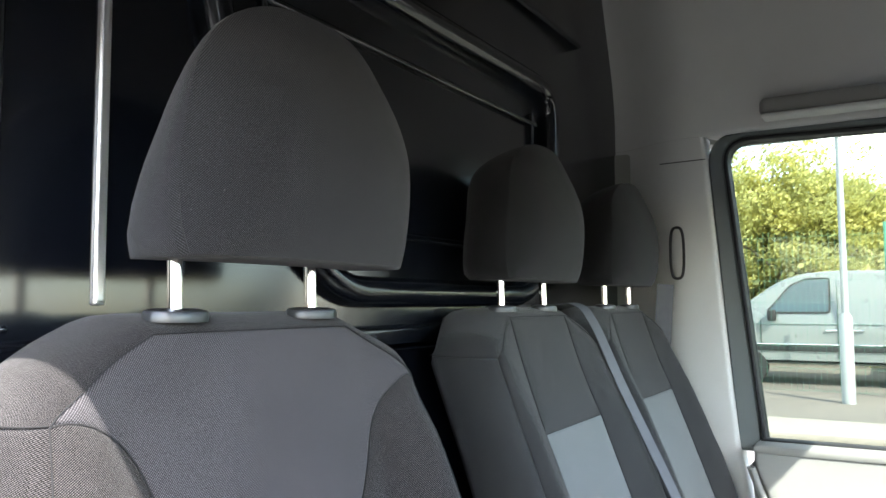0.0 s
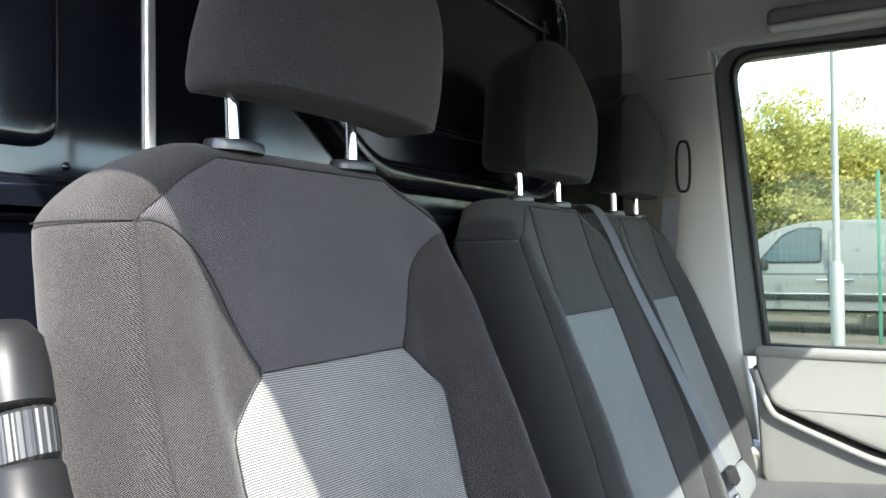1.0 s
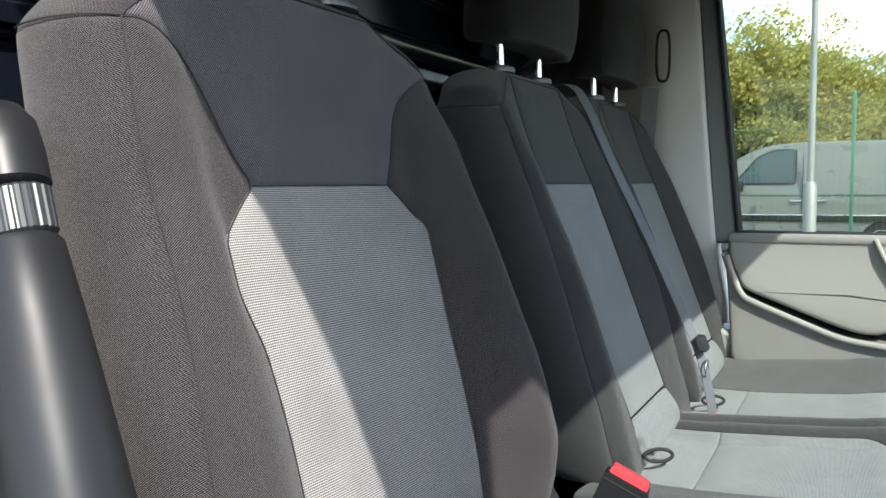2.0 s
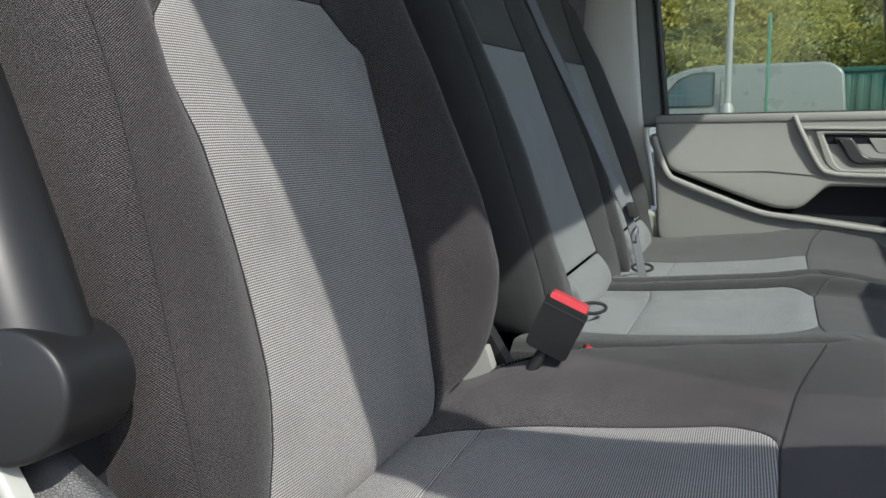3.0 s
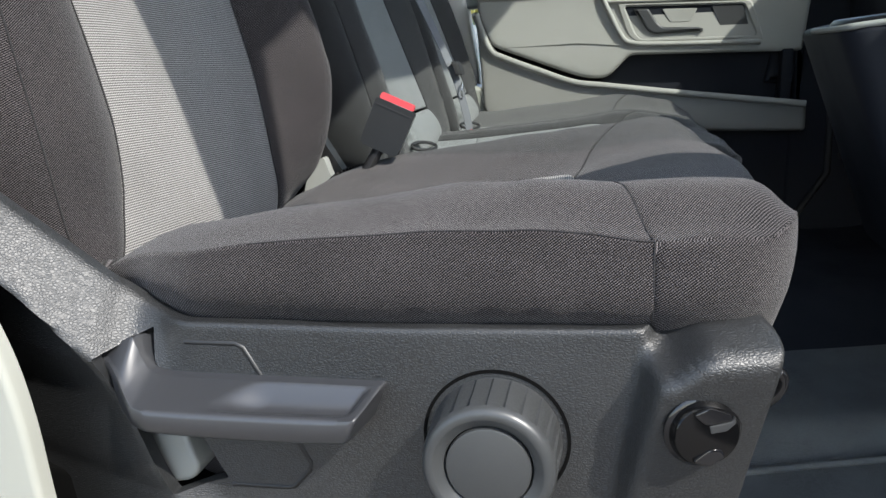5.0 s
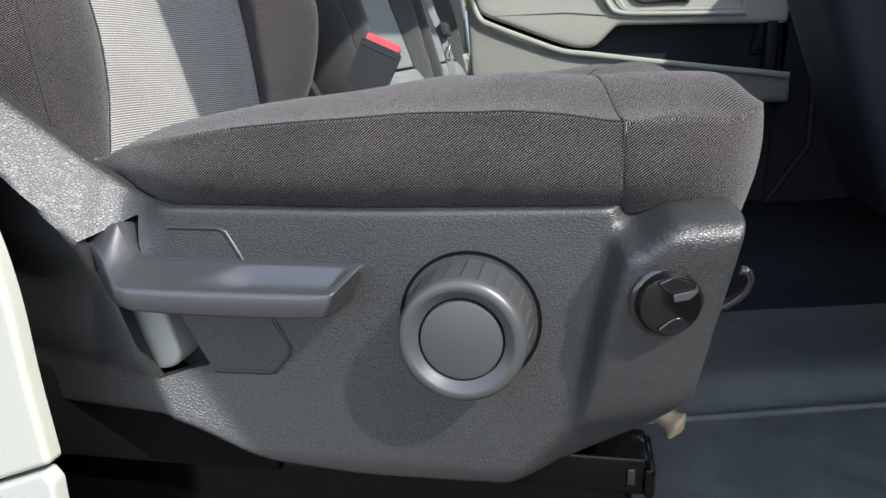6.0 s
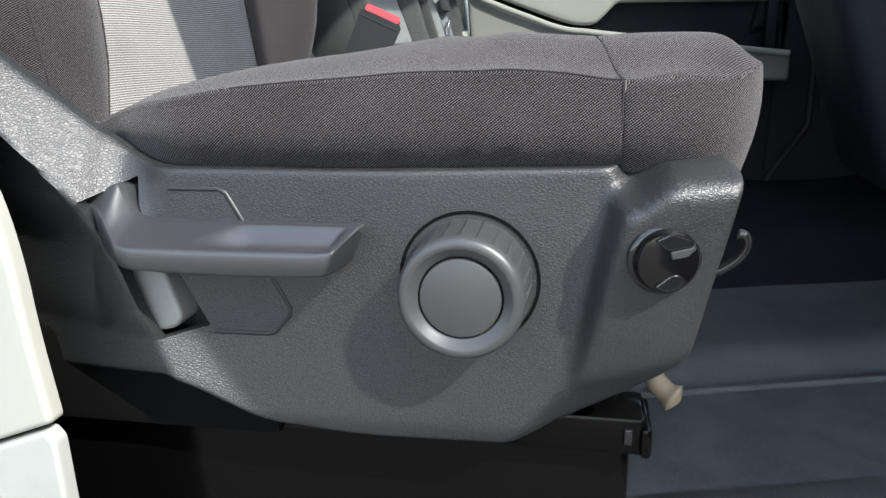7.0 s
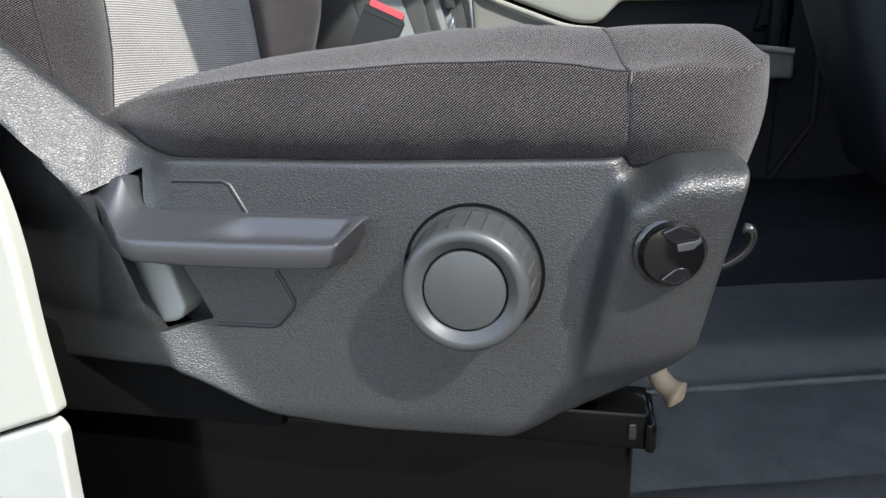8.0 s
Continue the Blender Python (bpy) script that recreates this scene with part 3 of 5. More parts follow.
def seat_cushion(owner, c, half, back_x, zc, ridge, front_x, ih_back, ih_front, ins_x0, ins_x1, cloth, plain, square=6, join=None, low=0.93, weave=WEAVE, zseam=None, round_off=0.085, nip_rear=0.0, far=1.0, near_ih=None, crest_at=0.90, corner=0.20):
    """Cushion covers: ribbed panel, bolsters, front panel, side and front gussets."""
    bxh = ins_x1 + 0.050

    def fx(d):
        u = min(1.0, abs(d) / half)
        return bxh + (front_x - 0.73 * round_off * u ** 1.4 - bxh) * max(0.0, 1 - u ** square) ** (1 / 2.2 if square < 8 else 1 / 3)

    sweep = curve1([(0.0, 0.0), (0.40, 0.012), (0.75, 0.036), (1.0, 0.050)])

    def bx(a, sg):
        """Where the front panel's seam runs, a from the middle."""
        r = ihr(ins_x1, sg)
        return ins_x1 + sweep(max(0.0, (a - r) / (half - r)))

    def ih(x):
        return ih_back + (ih_front - ih_back) * smoothstep(ins_x0, ins_x1, x)

    def ih_of(x, sg):
        return near_ih(x) if near_ih and sg < 0 else ih(x)

    def surf_z(x, y):
        d = abs(y - c)
        r = ridge(x) * smoothstep(ih_of(x, -1 if y < c else 1) * 0.85, half * (crest_at if y < c else 0.90), d) * (1.0 if y < c else far)
        drop = zseam(x) * smoothstep(half * (crest_at if y < c else 0.90), half, d)
        nose = 0.03 * (1 - 0.75 * smoothstep(half * 0.4, half, d)) * smoothstep(front_x - 0.035, front_x, x + (front_x - fx(min(d, half * 0.94)))) ** 2
        return zc(x) + r - drop - nose

    def hem(z):
        """The side cover tucks in behind the seat's side panel."""
        return 0.020 * smoothstep(1.078, 1.050, z)

    def nip(p):
        """The cushion narrows where it runs under the backrest."""
        return (p[0], c + (p[1] - c) * (1 - nip_rear * smoothstep(-0.265, -0.365, p[0])), p[2])

    def uv_top(p, s, t):
        return (p.y, p.x)

    start = join if join else ins_x0

    def ihr(x, sg):
        """The panel's front corners are rounded off."""
        k = min(1.0, max(0.0, (x - ins_x1 + 0.055) / 0.055))
        return ih_of(x, sg) - ih_front * corner * (1 - math.sqrt(max(0.0, 1 - k * k)))

    def ins(s, t):
        x = start + (ins_x1 - start) * s
        y = c - ihr(x, -1) + (ihr(x, -1) + ihr(x, 1)) * t
        return nip((x, y, surf_z(x, y)))

    part("centre_panel", patch("centre_panel", ins, 44, 30, weave, uv_top, 0.004, 0.035, wrinkle=0.001), owner, "light grey ribbed weave centre panel")
    if join:
        def strip(s, t):
            x = ins_x0 + (join - ins_x0) * s
            y = c - ih_of(x, -1) + (ih_of(x, -1) + ih(x)) * t
            return nip((x, y, surf_z(x, y)))
        part("joining_strip", patch("joining_strip", strip, 10, 26, weave, uv_top, 0.003, 0.02), owner)
    for sg in (-1, 1):
        rim = ihr(ins_x1, sg)

        def bol(s, t):
            x1 = bx(rim + (half - rim) * t, sg)
            x = back_x + (x1 - back_x) * s
            d = ihr(x, sg) + (half - ihr(x, sg)) * t
            y = c + sg * d
            return nip((x, y, surf_z(x, y)))
        part("side_bolster", patch("side_bolster", bol, 46, 20, cloth, uv_top, 0.0012, 0.03, groove=0.0004, wrinkle=0.0016, flip=(sg < 0)), owner)

    def nose(s, t):
        d = (2 * t - 1) * half
        a = abs(d)
        x0 = bx(a, -1 if d < 0 else 1)
        x = x0 + (fx(a) - x0) * s
        return (x, c + d, surf_z(x, c + d))

    part("front_panel", patch("front_panel", nose, 24, 60, plain, uv_top, 0.0012, 0.03, groove=0.0009, wrinkle=0.001), owner)
    for sg in (-1, 1):
        def side(s, t):
            x = back_x + (bxh - back_x) * s
            z1 = surf_z(x, c + sg * half)
            z = low + (z1 - low) * t
            pucker = 0.0005 * math.sin(x * 2 * math.pi / 0.0125 + 2.5 * t) * math.exp(-((x - back_x - 0.20) / 0.035) ** 2) * smoothstep(0.60, 0.80, t) * (1 - smoothstep(0.90, 0.98, t))
            return nip((x, c + sg * (half - hem(z) + 0.006 * math.sin(math.pi * min(1, t * 1.05)) ** 0.7 + pucker), z))
        part("side_gusset", patch("side_gusset", side, 150, 22, cloth, lambda p, s, t: (p.x, p.z), 0.001, 0.02, groove=0.0002, wrinkle=0.0022, flip=(sg > 0)), owner)

    ring = [(fx(half * (1 - (k / 60) ** 2)), -half * (1 - (k / 60) ** 2)) for k in range(61)]
    ring += [(x, -y) for x, y in reversed(ring[:-1])]
    trail = along(ring)
    span = sum(math.dist(a, b) for a, b in zip(ring, ring[1:]))

    def frontg(s, t):
        p = trail(s)
        u = (trail(s + 0.012) - trail(s - 0.012)).normalized()
        n = Vector((u.y, -u.x))
        q = trail(s)
        z1 = surf_z(q.x, c + q.y)
        z = low + (z1 - low) * t
        b = 0.006 * math.sin(math.pi * min(1, t * 1.05)) ** 0.7
        tuck = 0.075 * (1 - t) ** 1.6 * max(0.0, n.x)
        return (p.x + n.x * b - tuck, c + p.y + n.y * (b - hem(z)), z)

    part("front_gusset", patch("front_gusset", frontg, 110, 18, cloth, lambda p, s, t: (s * span, p.z), 0.001, 0.02, groove=0.0007, flip=False), owner)

    def stitch(pts):
        part("seam", rod("seam", pts, 0.00045, THREAD, 6), owner)

    def on_top(x, d):
        return nip((x, c + d, surf_z(x, c + d) - 0.0002))

    for sg in (-1, 1):
        rim = ihr(ins_x1, sg)
        stitch([on_top(bx(rim + (half - rim) * k / 20, sg), sg * (rim + (half - rim) * k / 20)) for k in range(21)])
        stitch([nip((x, c + sg * (half - 0.0001), surf_z(x, c + sg * half) - 0.0001)) for x in (-0.24 + (bxh + 0.24) * k / 50 for k in range(51))])
        zt = surf_z(bxh, c + sg * half)
        stitch([(bxh, c + sg * (half - hem(low + (zt - low) * k / 14) + 0.0056 * math.sin(math.pi * min(1, k / 14 * 1.05)) ** 0.7), low + (zt - low) * k / 14) for k in range(15)])
    stitch([on_top(ins_x1, ihr(ins_x1, -1 if k < 0 else 1) * k / 12) for k in range(-12, 13)])
    return surf_z


# driver's seat
CY = 0.333
driver = thing("driver_seat", "charcoal cloth driver seat with ribbed grey centre panels", "seat", at=(0, 0, 0))
d_xc = curve1([(1.0, -0.440), (1.025, -0.414), (1.045, -0.4015), (1.06, -0.4005), (1.1, -0.408), (1.2, -0.430), (1.3, -0.456), (1.4, -0.485), (1.463, -0.504), (1.55, -0.522), (1.65, -0.540)])
d_peak = curve1([(1.0, 0.000), (1.08, 0.008), (1.14, 0.018), (1.2, 0.025), (1.3, 0.030), (1.4, 0.030), (1.5, 0.022), (1.58, 0.012), (1.65, 0.004)])
d_far = curve1([(1.0, -0.030), (1.045, -0.010), (1.08, 0.022), (1.11, 0.042), (1.15, 0.060), (1.2, 0.072), (1.26, 0.071), (1.33, 0.063), (1.41, 0.054), (1.5, 0.040), (1.57, 0.014), (1.65, 0.002)])
d_far_seam = curve1([(1.0, -0.050), (1.045, -0.030), (1.08, 0.006), (1.11, 0.028), (1.15, 0.046), (1.2, 0.058), (1.26, 0.058), (1.33, 0.051), (1.41, 0.044), (1.5, 0.032), (1.57, 0.010), (1.65, 0.0)])
d_near = curve1([(1.0, 0.190), (1.03, 0.186), (1.06, 0.175), (1.09, 0.158), (1.12, 0.143), (1.17, 0.131), (1.25, 0.129), (1.33, 0.133), (1.39, 0.147), (1.415, 0.146), (1.44, 0.125), (1.463, 0.098)])
d_seam = curve1([(1.0, -0.008), (1.08, 0.004), (1.17, 0.014), (1.36, 0.026), (1.5, 0.014), (1.58, 0.009), (1.65, 0.0)])
d_half = curve1([(1.0, 0.118), (1.1, 0.128), (1.2, 0.136), (1.3, 0.138), (1.37, 0.143), (1.415, 0.146), (1.44, 0.125), (1.463, 0.098)])
d_upper = curve1([(1.463, 0.100), (1.49, 0.118), (1.525, 0.142), (1.552, 0.174), (1.578, 0.207)])
seat_back(driver, CY, d_xc, d_peak, d_seam, d_half, d_upper, 1.022, near_half=d_near, far_peak=d_far, far_seam=d_far_seam)
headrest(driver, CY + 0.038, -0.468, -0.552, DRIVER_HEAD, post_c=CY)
c_z = curve1([(-0.45, 1.022), (-0.40, 1.032), (-0.352, 1.045), (-0.2, 1.062), (-0.10, 1.078), (-0.07, 1.086), (-0.03, 1.099), (0.02, 1.110), (0.12, 1.104)])
c_ridge = curve1([(-0.45, 0.012), (-0.40, 0.024), (-0.36, 0.038), (-0.30, 0.052), (-0.23, 0.057), (-0.15, 0.057), (-0.09, 0.051), (-0.03, 0.031), (0.02, 0.020), (0.1, 0.016)])
c_seam = curve1([(-0.45, 0.003), (-0.36, 0.003), (-0.276, 0.0078), (-0.2156, 0.0089), (-0.1437, 0.0137), (-0.0826, 0.0169), (-0.0532, 0.0175), (-0.0216, 0.0208), (0.0035, 0.0212), (0.0254, 0.0189), (0.0429, 0.0135)])
c_near = curve1([(-0.42, 0.228), (-0.36, 0.222), (-0.30, 0.195), (-0.21, 0.183), (-0.15, 0.178), (-0.10, 0.170), (-0.05, 0.160)])
seat_cushion(driver, CY, 0.288, -0.42, c_z, c_ridge, 0.088, 0.098, 0.108, -0.42, -0.070, TWILL, TWILL, square=16, round_off=0.052, join=-0.335, zseam=c_seam, nip_rear=0.15, far=0.55, near_ih=c_near, crest_at=0.83, corner=0.55)

# passenger bench
bench = thing("passenger_bench_seat", "charcoal cloth double passenger bench with grey centre panels", "seat")
b_xc = curve1([(1.0, -0.340), (1.1, -0.372), (1.2, -0.410), (1.3, -0.448), (1.4, -0.487), (1.463, -0.512), (1.55, -0.545), (1.65, -0.577)])
b_peak = curve1([(1.0, 0.005), (1.15, 0.02), (1.3, 0.03), (1.45, 0.026), (1.58, 0.012), (1.65, 0.006)])
b_seam = curve1([(1.0, -0.02), (1.2, 0.005), (1.4, 0.012), (1.58, 0.004), (1.65, 0.0)])
b_half = curve1([(1.0, 0.108), (1.2, 0.112), (1.4, 0.117), (1.463, 0.119)])
b_upper = curve1([(1.463, 0.119), (1.52, 0.112), (1.56, 0.110), (1.578, 0.108)])
b_z = curve1([(-0.45, 1.030), (-0.3, 1.033), (-0.1, 1.050), (0.0, 1.064), (0.12, 1.060)])
b_ridge = curve1([(-0.4, 0.018), (-0.2, 0.026), (0.0, 0.024), (0.1, 0.012)])
b_drop = curve1([(-0.4, 0.012), (0.1, 0.016)])
for c in (1.005, 1.475):
    seat_back(bench, c, b_xc, b_peak, b_seam, b_half, b_upper, 1.035, split=1.105, wide=0.206, plain=CLOTH_DARK, cloth=CLOTH_DARK, weave=WEAVE_PALE)
# the two panels of the bench cushion lie close together, off the middle of their places
for c, half, near, away in ((0.905, 0.205, 0.065, 0.165), (1.395, 0.280, 0.250, 0.015)):
    seat_cushion(bench, c, half, -0.40, b_z, b_ridge, 0.160, away, away, -0.40, -0.020, CLOTH_DARK, CLOTH_DARK, weave=WEAVE_PALE, square=14, round_off=0.035, join=-0.27, zseam=b_drop, near_ih=lambda x, w=near: w)
for c in (0.992, 1.475):
    rest = thing("headrest", "charcoal cloth headrest on chrome posts above the passenger bench", "headrest", "passenger headrests")
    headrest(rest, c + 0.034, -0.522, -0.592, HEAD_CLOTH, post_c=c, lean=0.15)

# ---- driver's seat base: side panel, lever, knobs, armrest ----
def side_plane(y):
    return lambda a, b, h: (a, y - h, b)


base_panel = thing("seat_side_panel", "black leather-grained plastic side panel of the driver seat base", "seat trim")
z_top = curve1([(-0.50, 1.222), (-0.43, 1.164), (-0.384, 1.1246), (-0.3555, 1.1000), (-0.341, 1.0873), (-0.326, 1.0735), (-0.316, 1.0665), (-0.30, 1.0625), (-0.285, 1.0615), (-0.15, 1.0615), (-0.03, 1.066), (0.020, 1.078), (0.04, 1.078)])
z_low = curve1([(-0.50, 1.190), (-0.43, 1.133), (-0.3716, 1.0831), (-0.3584, 1.0681), (-0.3451, 1.0525), (-0.3324, 1.0407), (-0.320, 1.031)])


def soft(v, r):
    """max(0, v) with a rounded corner of size r."""
    return 0.5 * (v + math.sqrt(v * v + r * r))


def panel_y(x, z):
    # behind the fold the panel ramps outwards to the rear edge
    fold = -0.276 + (0.954 - z) * 0.63 if z < 0.954 else -0.276 - 0.026 * smoothstep(0.954, 1.02, z)
    edge_x = -0.3355 + 0.431 * max(0.0, 1.040 - z)
    y = 0.042 - min(0.019, 0.52 * soft(fold - max(x, edge_x), 0.005))
    # rear shoulder: below its crease it faces out, above it leans back
    if x < -0.28:
        k = smoothstep(-0.28, -0.33, x)
        zl, zt = z_low(min(x, -0.32)), z_top(x)
        y += 0.028 * k * max(0.0, min(1.0, (z - zl) / (zt - zl)))
        y += 0.22 * min(0.0, x + 0.33) * smoothstep(zl - 0.012, zl, z)
        if x < edge_x:
            back = edge_x - x
            y += 0.28 * soft(back - 0.001, 0.002) * smoothstep(0.0, -0.014, z - zl) + 0.05 * back
    # step at the front that stands proud, its face falling back towards the nose
    foot = -0.0250 - (1.061 - z) * 0.183
    proud = (0.007 + 0.021 * max(0.0, min(1.0, (z - 0.935) / 0.115))) * smoothstep(0.0, 0.0135, x - foot)
    fall = 0.20 * soft(x + 0.002, 0.010)
    # broad chamfer over the top of the step
    crest = 1.0430 + 0.0135 * smoothstep(-0.016, 0.008, x) + 0.05 * max(0.0, x)
    over = soft(z - crest, 0.0015) * 2.9 * smoothstep(0.0, 0.0135, x - foot)
    y += -proud + fall + min(over, 0.046)
    # lower front corner turns under
    keel = 0.890 + (x + 0.0797) * 1.195 if x < -0.0387 else 0.939 + (x + 0.0387) * 0.33
    y += 0.62 * soft(keel - z, 0.003) * smoothstep(-0.11, -0.07, x)
    # soft lower sweep
    y += 0.004 * smoothstep(0.903, 0.886, z)
    return y


full = [(0.0410, 1.0630), (0.0355, 1.0316), (0.0300, 1.0030), (0.0225, 0.9593), (0.0144, 0.9484), (-0.0004, 0.9368), (-0.0477, 0.9055), (-0.0677, 0.8934), (-0.0800, 0.8895), (-0.1749, 0.8875), (-0.2345, 0.8935), (-0.2510, 0.9035), (-0.2760, 0.9205), (-0.2925, 0.9295), (-0.3515, 0.9215), (-0.50, 0.9020), (-0.50, 1.222), (-0.43, 1.164), (-0.384, 1.1246), (-0.341, 1.0873), (-0.326, 1.0735), (-0.316, 1.0660), (-0.300, 1.0610), (-0.285, 1.0595), (-0.15, 1.0595), (-0.03, 1.0630), (0.008, 1.0670), (0.032, 1.0695)]
full = round_poly(full, [0.004, 0.012, 0.012, 0.006, 0.006, 0.010, 0.010, 0.006, 0.008, 0.02, 0.012, 0.012, 0.008, 0.006, 0.01, 0.001, 0.001, 0.02, 0.02, 0.012, 0.008, 0.008, 0.008, 0.008, 0.02, 0.010, 0.01, 0.004], 4)
opening = round_poly([(-0.2975, 0.9527), (-0.2660, 0.9600), (-0.3045, 1.0350), (-0.3075, 1.0535), (-0.3345, 1.0410)], 0.0015, 3)
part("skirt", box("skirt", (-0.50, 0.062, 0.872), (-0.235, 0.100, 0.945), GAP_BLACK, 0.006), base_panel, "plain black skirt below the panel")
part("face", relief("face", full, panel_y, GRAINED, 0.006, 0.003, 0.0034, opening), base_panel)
# pressed lines round the lever
for pts in ([(-0.284, 1.0472), (-0.252, 1.0473), (-0.2475, 1.0450), (-0.2385, 1.0287), (-0.236, 1.024)], [(-0.2225, 0.9930), (-0.2122, 0.9740), (-0.2135, 0.9690), (-0.2240, 0.9575), (-0.2275, 0.9565), (-0.2640, 0.9560)]):
    part("moulded_line", rod("moulded_line", [(x, 0.0428, z) for x, z in pts], 0.0017, MATT, 8), base_panel)
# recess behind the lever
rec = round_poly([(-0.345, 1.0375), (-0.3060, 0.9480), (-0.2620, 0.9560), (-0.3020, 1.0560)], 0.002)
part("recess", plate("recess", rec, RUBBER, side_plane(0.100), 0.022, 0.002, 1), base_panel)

lever = thing("recline_lever", "satin black seat recline lever over a moulded recess", "lever")


def loft(name, sections, mat):
    n = len(sections[0])
    verts = [p for sec in sections for p in sec]
    faces = [(k * n + i, k * n + (i + 1) % n, (k + 1) * n + (i + 1) % n, (k + 1) * n + i) for k in range(len(sections) - 1) for i in range(n)]
    faces += [tuple(reversed(range(n))), tuple((len(sections) - 1) * n + i for i in range(n))]
    return sharpen(fix_normals(mesh_from(name, verts, faces, mat)), 42)


g_back = curve1([(-0.338, 1.0400), (-0.326, 1.0460), (-0.3165, 1.0500), (-0.3120, 1.0440), (-0.3085, 1.0375), (-0.3020, 1.0315), (-0.292, 1.0295), (-0.27, 1.0290), (-0.15, 1.0290)])
g_crease = curve1([(-0.338, 1.0390), (-0.326, 1.0370), (-0.3165, 1.0330), (-0.3085, 1.0255), (-0.3005, 1.0205), (-0.288, 1.0197), (-0.2688, 1.0197), (-0.182, 1.0205), (-0.15, 1.0230)])
g_low = curve1([(-0.338, 1.0385), (-0.330, 1.0240), (-0.322, 1.0120), (-0.3075, 1.0060), (-0.2945, 1.0040), (-0.238, 1.0030), (-0.18, 1.0040), (-0.15, 1.006)])
g_out = curve1([(-0.338, 0.036), (-0.330, 0.032), (-0.322, 0.025), (-0.3125, 0.017), (-0.303, 0.0095), (-0.292, 0.0062), (-0.27, 0.0055), (-0.15, 0.0055)])


def grip_section(x, shrink=0.0):
    """A flat-topped bar with a thumb scoop and a thin undercut."""
    zb, zf, zl, yo = g_back(x), g_crease(x), g_low(x), g_out(x)
    def scoop(f):
        start = -0.266 + 0.022 * (1 - f)
        return smoothstep(start, start + 0.026, x) * (1 - smoothstep(-0.174, -0.167, x)) * math.sin(math.pi * min(1.0, max(0.0, (f - 0.05) / 0.88))) ** 0.9
    yb = 0.034 + 0.006 * smoothstep(-0.30, -0.32, x)
    top = [(yb + (yo + 0.003 - yb) * f, zb + (zf + 0.0004 - zb) * f - 0.0075 * scoop(f)) for f in (k / 22 for k in range(23))]
    pts = [(0.078, zb - 0.002)] + top + [(yo + 0.0008, zf - 0.0006), (yo, zf - 0.0024), (yo + 0.0012, zl + 0.0036), (yo + 0.0026, zl + 0.0022), (yo + 0.0075, zl + 0.0006), (yo + 0.014, zl), (0.078, zl + 0.001)]
    mid = Vector((0.022, 1.018))
    out = []
    for q in pts:
        q = mid + (Vector(q) - mid) * (1 - shrink)
        slant = smoothstep(-0.210, -0.164, x) * (0.42 * (q.y - 1.029) + 0.16 * (q.x - 0.034))
        out.append((x + slant, q.x, q.y))
    return out


part("grip", loft("grip", [grip_section(-0.337 + 0.171 * k / 150) for k in range(151)] + [grip_section(-0.1648, 0.015), grip_section(-0.1638, 0.05), grip_section(-0.1632, 0.12)], SATIN), lever)
tail = round_poly([(-0.3268, 1.0037), (-0.2973, 0.9938), (-0.2853, 0.9653), (-0.2867, 0.9599), (-0.2918, 0.9565), (-0.3119, 0.9527)], [0.003, 0.006, 0.006, 0.003, 0.003, 0.004])
# the tail lies in shadow; its pale colour stands in for sun on it
part("tail", plate("tail", tail, smooth_mat("sunlit_lever_plastic", (0.20, 0.203, 0.185), 0.45, vary=0.15), lambda a, b, h: (a, 0.088 - h + 0.20 * (b - 0.955), b), 0.048, 0.003, 3), lever, "lever root, grey lightened to look sunlit")

knob = thing("height_knob", "round dark grey knurled seat adjuster knob", "knob")


def on_panel(cx, cz, y, tilt=0.0):
    return lambda a, b, h: (cx + a + tilt * h, y - h + tilt * a, cz + b)


def knurl(a, r, h):
    """Wide flats between narrow raised ribs round the rim's side."""
    if not 0.003 < h < 0.0285:
        return 0.0
    u = (math.degrees(a) % 15.0) / 15.0
    return -0.0016 * min(1.0, u / 0.10) * (1 - smoothstep(0.12, 1.0, u) * 0.9)


K_AT = on_panel(-0.1020, 0.9970, 0.0425)
# flat black ring painted for the shade in the gap round the knob
part("bezel", lathe("bezel", [(0.0410, 0.0), (0.0410, 0.0010), (0.0390, 0.0010), (0.0390, -0.0005)], GAP_BLACK, K_AT, 64), knob, "black shadow-gap ring")
part("rim", lathe("rim", [(0.0362, 0.0), (0.0364, 0.002), (0.0356, 0.0275), (0.0352, 0.0310), (0.0343, 0.0338), (0.0330, 0.0352), (0.0315, 0.0358), (0.0292, 0.0359), (0.0284, 0.0355), (0.0250, 0.0324), (0.0236, 0.0316), (0.0231, 0.0302), (0.0231, 0.0200)], KNOB_GREY, K_AT, 216, knurl), knob)
part("cap_gap", lathe("cap_gap", [(0.0234, 0.018), (0.0234, 0.0296), (0.0, 0.0298)], GAP_BLACK, K_AT, 48), knob, "black joint round the cap")
part("cap", lathe("cap", [(0.0223, 0.020), (0.0223, 0.0322), (0.0220, 0.0328), (0.0212, 0.0331), (0.0, 0.0334)], KNOB_GREY, K_AT, 64), knob)

